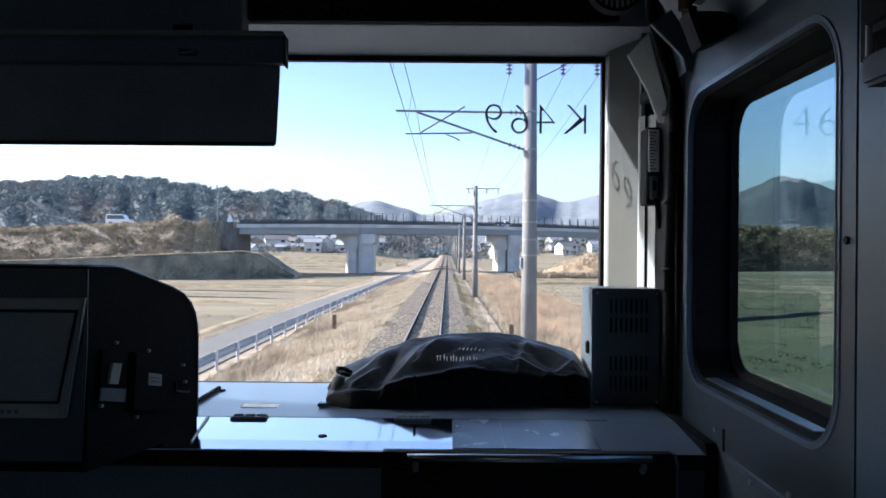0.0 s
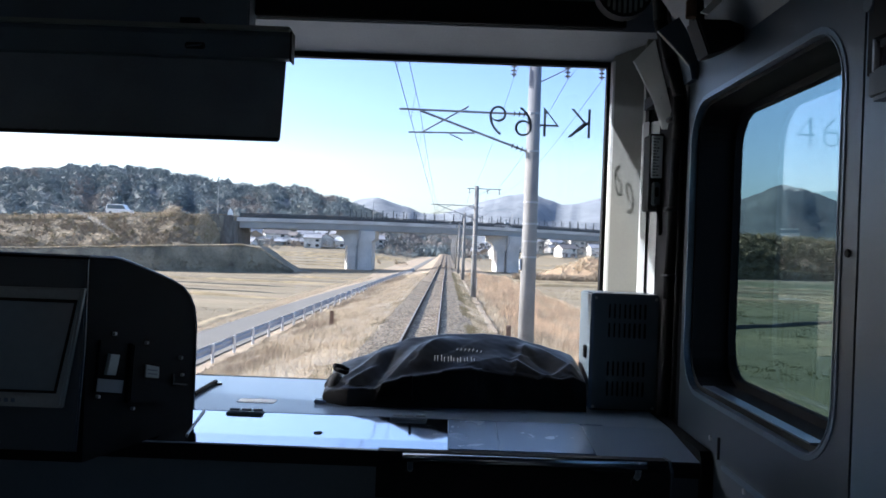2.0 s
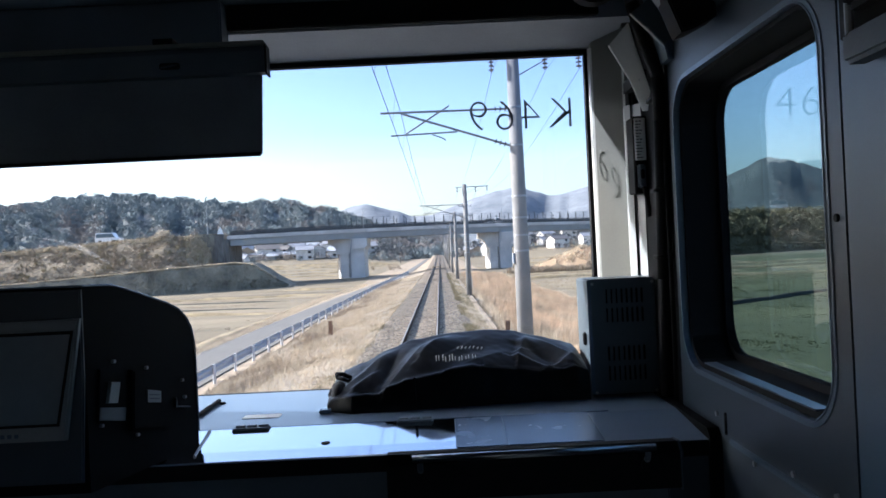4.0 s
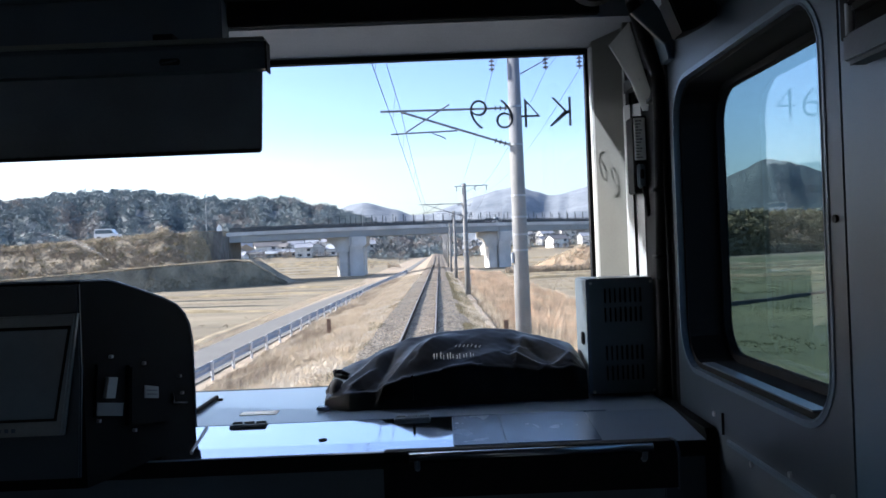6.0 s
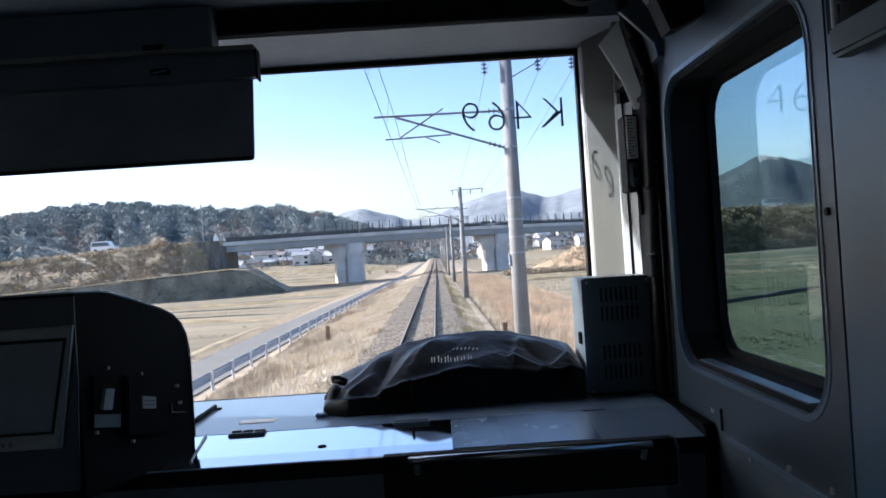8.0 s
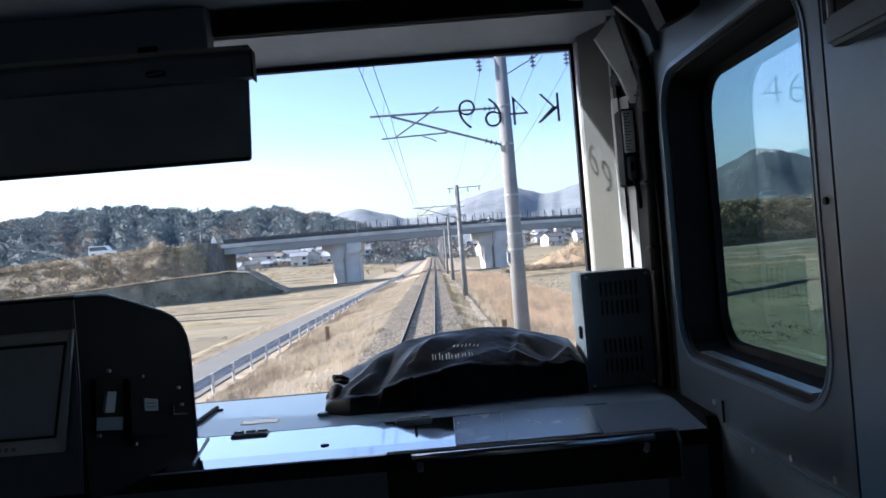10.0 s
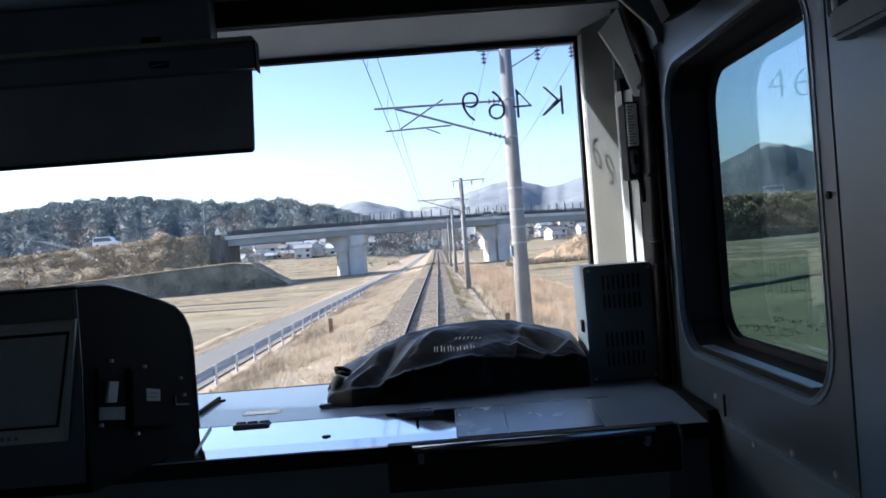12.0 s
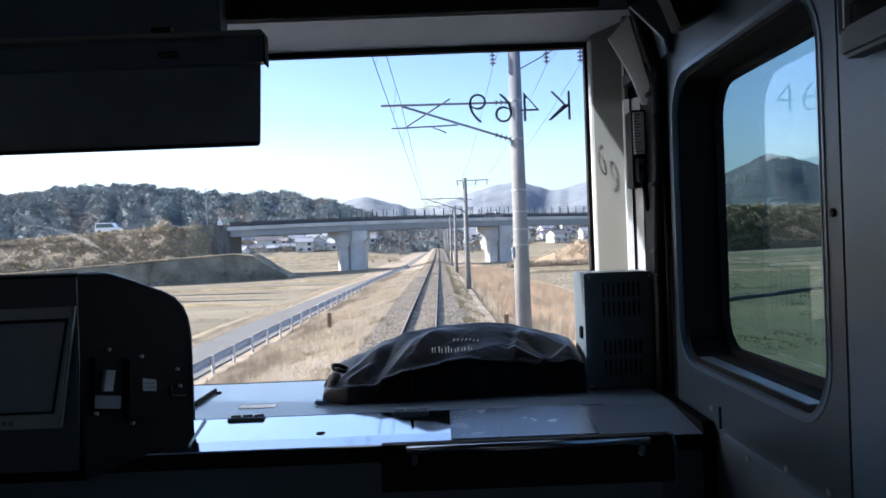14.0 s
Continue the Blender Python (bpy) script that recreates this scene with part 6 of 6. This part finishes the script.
def make_pillar_fittings():
    def at(x, z, y=2.2):
        return (0.8 + (x - 0.8) * y / 2.0, 2.6 + (z - 2.6) * y / 2.0)

    def tilted(ring):
        bm = prism(ring, "y", gy, gy + 0.01, 0.002)
        for v in bm.verts:
            v.co.y += (1.34 - v.co.x) * 0.8
            k = 1 + (1.34 - v.co.x) * 0.8 / gy
            v.co.x, v.co.z = 0.8 + (v.co.x - 0.8) * k, 2.6 + (v.co.z - 2.6) * k
        return bm

    g = empty("corner_gusset", (1.35, 2.1, 3.1), "pale painted cover plate in the windscreen corner", "cover plate")
    gy = 2.09
    outline = [at(1.247, 3.092, gy), at(1.299, 3.149, gy), at(1.346, 2.974, gy), at(1.338, 2.925, gy), at(1.325, 2.925, gy), at(1.299, 2.998, gy)]
    for name, bm, m in (("plate", tilted(outline), M_CREAM), ("screw", rod((1.345, gy - 0.003, 3.02), (1.345, gy + 0.002, 3.02), 0.005, seg=10), M_STEEL),
                        ("bracket", box(1.345, 1.365, gy + 0.01, FY, 3.02, 3.05), M_BLACK)):
        bm.transform(Matrix.Translation((-1.35, -2.1, -3.1)))
        part(name, bm, m, g)

    t = empty("edge_trim", (1.345, 2.19, 2.6), "narrow pale and dark trim strips down the pillar", "trim", kind="structure")
    for ring, m, top in (([(1.3552, 2.3385), (1.3435, 2.276), (1.356, 2.259), (1.356, 2.3385)], M_CREAM, 2.985), ([(1.3565, 2.309), (1.3565, 2.27), (1.3635, 2.27), (1.3635, 2.309)], M_BLACK, 3.04),
                         ([(1.364, 2.309), (1.364, 2.258), (1.379, 2.232), (1.379, 2.309)], M_CREAM, 2.985)):
        bm = prism(ring, "z", DZ + 0.006, top, 0.001)
        bm.transform(Matrix.Translation((-1.345, -2.19, -2.6)))
        part("strip", bm, m, t)

    p = empty("intercom", (1.35, 2.17, 2.85), "small wall handset with a printed white instruction label", "intercom")
    up = Matrix.Translation((-1.35, -2.17, -2.85))

    def add(name, bm, material, parent=None, label=""):
        bm.transform(up)
        return part(name, bm, material, parent or p, label)

    x0, z1 = at(1.297, 2.905)
    x1, z0 = at(1.323, 2.80)
    add("holder", box(x0 - 0.003, x1 + 0.008, 2.19, 2.266, 2.73, z1 + 0.006, 0.003), M_BLACK)
    lab = add("label_card", box(x0 + 0.001, x1 + 0.002, 2.186, 2.1905, z0, z1, 0.001), M_WHITE, None, "white printed label")
    for k in range(13):
        z = z1 - 0.007 - 0.0083 * k
        for a, b in ((0.004, 0.012), (0.014, 0.021 - 0.003 * (k % 3))):
            add("bar", box(x0 + a, x0 + b, 2.1852, 2.1864, z - 0.003, z), M_INK, lab)
    a0, b1 = at(1.301, 2.79)
    a1, b0 = at(1.317, 2.73)
    dev = add("handset", box(a0, a1 + 0.004, 2.178, 2.191, b0, b1, 0.004), M_GREYBOX, None, "grey handset")
    add("button", box(a0 + 0.006, a1 - 0.001, 2.174, 2.179, b0 + 0.025, b1 - 0.015, 0.002), M_BLACK, dev)
    add("cord", tube([(a1 - 0.004, 2.182, b0 + 0.004), (a1 + 0.003, 2.182, b0 - 0.03), (a1 + 0.008, 2.185, b0 - 0.075), (a1 + 0.014, 2.19, b0 - 0.05), (a1 + 0.012, 2.2, b0)], 0.005), M_BLACK, None, "black cord loop")

    k = empty("cable_conduit", (1.37, 2.05, 2.7), "thick black cable conduit in the cab corner", "cable conduit")
    up2 = Matrix.Translation((-1.37, -2.05, -2.7))

    def addk(name, bm, material, label=""):
        bm.transform(up2)
        return part(name, bm, material, k, label, True)

    addk("hose", tube([(1.296, 1.985, 3.325), (1.304, 1.98, 3.19), (1.331, 1.98, 3.1), (1.362, 1.985, 3.008), (1.367, 2.0, 2.9), (1.366, 2.03, 2.5), (1.366, 2.05, 2.2)], 0.017, 14), M_BLACK)
    addk("hose", tube([(1.33, 1.99, 3.325), (1.345, 1.99, 3.2), (1.37, 1.99, 3.06), (1.373, 1.99, 2.8), (1.373, 1.99, 2.2)], 0.006, 10), M_BLACK)
    for z in (2.95, 2.72, 2.55):
        addk("clamp", box(1.348, 1.381, 1.99, 2.06, z, z + 0.012, 0.002), M_BLACK)


make_pillar_fittings()


def make_upper_fittings():
    c = empty("ceiling_cove", (1.3, 1.6, 3.2), "grey slanted cove panel between wall and ceiling", "cove panel", kind="structure")
    up = Matrix.Translation((-1.3, -1.6, -3.2))
    bm = prism([(W - 0.001, 3.06), (W - 0.001, 3.319), (1.2, 3.319), (1.2, 3.30)], "y", 1.14, 1.86, 0.004)
    bm.transform(up)
    part("panel", bm, M_LINER, c)
    bm = prism([(1.30, 3.319), (W - 0.001, 3.319), (W - 0.001, 3.03), (1.365, 3.03)], "y", 1.9, 1.97, 0.003)
    bm.transform(up)
    part("panel", bm, M_WALL, c)

    bm = prism([(1.242, 3.10), (1.287, 3.132), (1.342, 3.05), (1.313, 3.028)], "y", 1.75, 1.765, 0.002)
    bm.transform(up)
    part("bracket_plate", bm, M_GREYBOX, c)
    l = empty("overhead_bracket", (1.3, 1.78, 3.2), "black angular mirror bracket under the ceiling", "bracket")
    up = Matrix.Translation((-1.3, -1.78, -3.2))

    def add(name, bm, material, label=""):
        bm.transform(up)
        return part(name, bm, material, l, label)

    add("housing", prism([(1.276, 3.082), (1.344, 3.082), (1.374, 3.071), (1.374, 3.042), (1.33, 3.02), (1.303, 3.012)], "y", 1.59, 1.66, 0.004), M_BLACK)
    add("arm", prism([(1.262, 3.315), (1.285, 3.315), (1.3, 3.075), (1.276, 3.082)], "y", 1.61, 1.64, 0.002), M_BLACK)
    add("joint", rod((1.268, 1.6, 3.085), (1.268, 1.6, 3.118), 0.011, seg=12), M_RAILSIDE, "rusty joint")
    add("tag", prism([(1.277, 3.087), (1.292, 3.083), (1.325, 3.118), (1.312, 3.124)], "y", 1.565, 1.572), M_CREAM, "pale tag")

    b = empty("door_latch", (1.35, 1.0, 2.9), "black latch bracket with a metal clip on the wall", "latch")
    up = Matrix.Translation((-1.35, -1.0, -2.9))

    def addb(name, bm, material, label=""):
        bm.transform(up)
        return part(name, bm, material, b, label)

    addb("back_plate", box(1.366, W - 0.001, 0.9, 1.105, 2.86, 3.12, 0.004), M_BLACK)
    addb("bracket", box(1.335, 1.368, 0.86, 1.04, 2.885, 3.1, 0.01), M_BLACK)
    addb("clip", box(1.345, 1.379, 0.9, 1.06, 2.82, 2.862, 0.006), M_LINER, "dark metal clip")
    addb("pin", rod((1.355, 1.055, 2.86), (1.355, 1.055, 2.93), 0.006, seg=10), M_STEEL)
    addb("roller", rod((1.34, 1.055, 2.95), (1.375, 1.055, 2.95), 0.012, seg=12), M_LINER)

    r = empty("ceiling_speaker", (1.205, 1.95, 3.25), "round dark ribbed speaker cover under the ceiling", "speaker")
    up = Matrix.Translation((-1.205, -1.95, -3.25))
    pieces = [("rim", rod((1.205, 1.93, 3.25), (1.205, 1.97, 3.25), 0.069, seg=28), M_BLACK), ("mount", box(1.19, 1.22, 1.94, 1.96, 3.3, 3.325), M_BLACK)]
    for k in range(9):
        x = 1.205 - 0.052 + 0.013 * k
        half = math.sqrt(max(0.0, 0.06 ** 2 - (x - 1.205) ** 2))
        pieces.append(("rib", box(x - 0.003, x + 0.003, 1.924, 1.931, 3.25 - half, 3.25 + half, 0.001), M_RAILGREY))
    for name, bm, m in pieces:
        bm.transform(up)
        part(name, bm, m, r)


make_upper_fittings()


# ---- sleepers, many alike ----
sleeper = part("sleeper", prism([(-0.12, -0.34), (0.12, -0.34), (0.1, -0.158), (-0.1, -0.158)], "x", -1.0, 1.0), M_SLEEPER, track)
sleeper.location = (0, 8, grade(8) - 0.042)
for k in range(1, 290):
    shared("sleeper", sleeper.data, track, pose(0.03 * noise.noise((k, 3, 0)), 8 + 0.62 * k, grade(8 + 0.62 * k) - 0.042 + 0.014 * noise.noise((k, 8, 0)), 0, 0, 0.6 * noise.noise((k, 5, 0))))
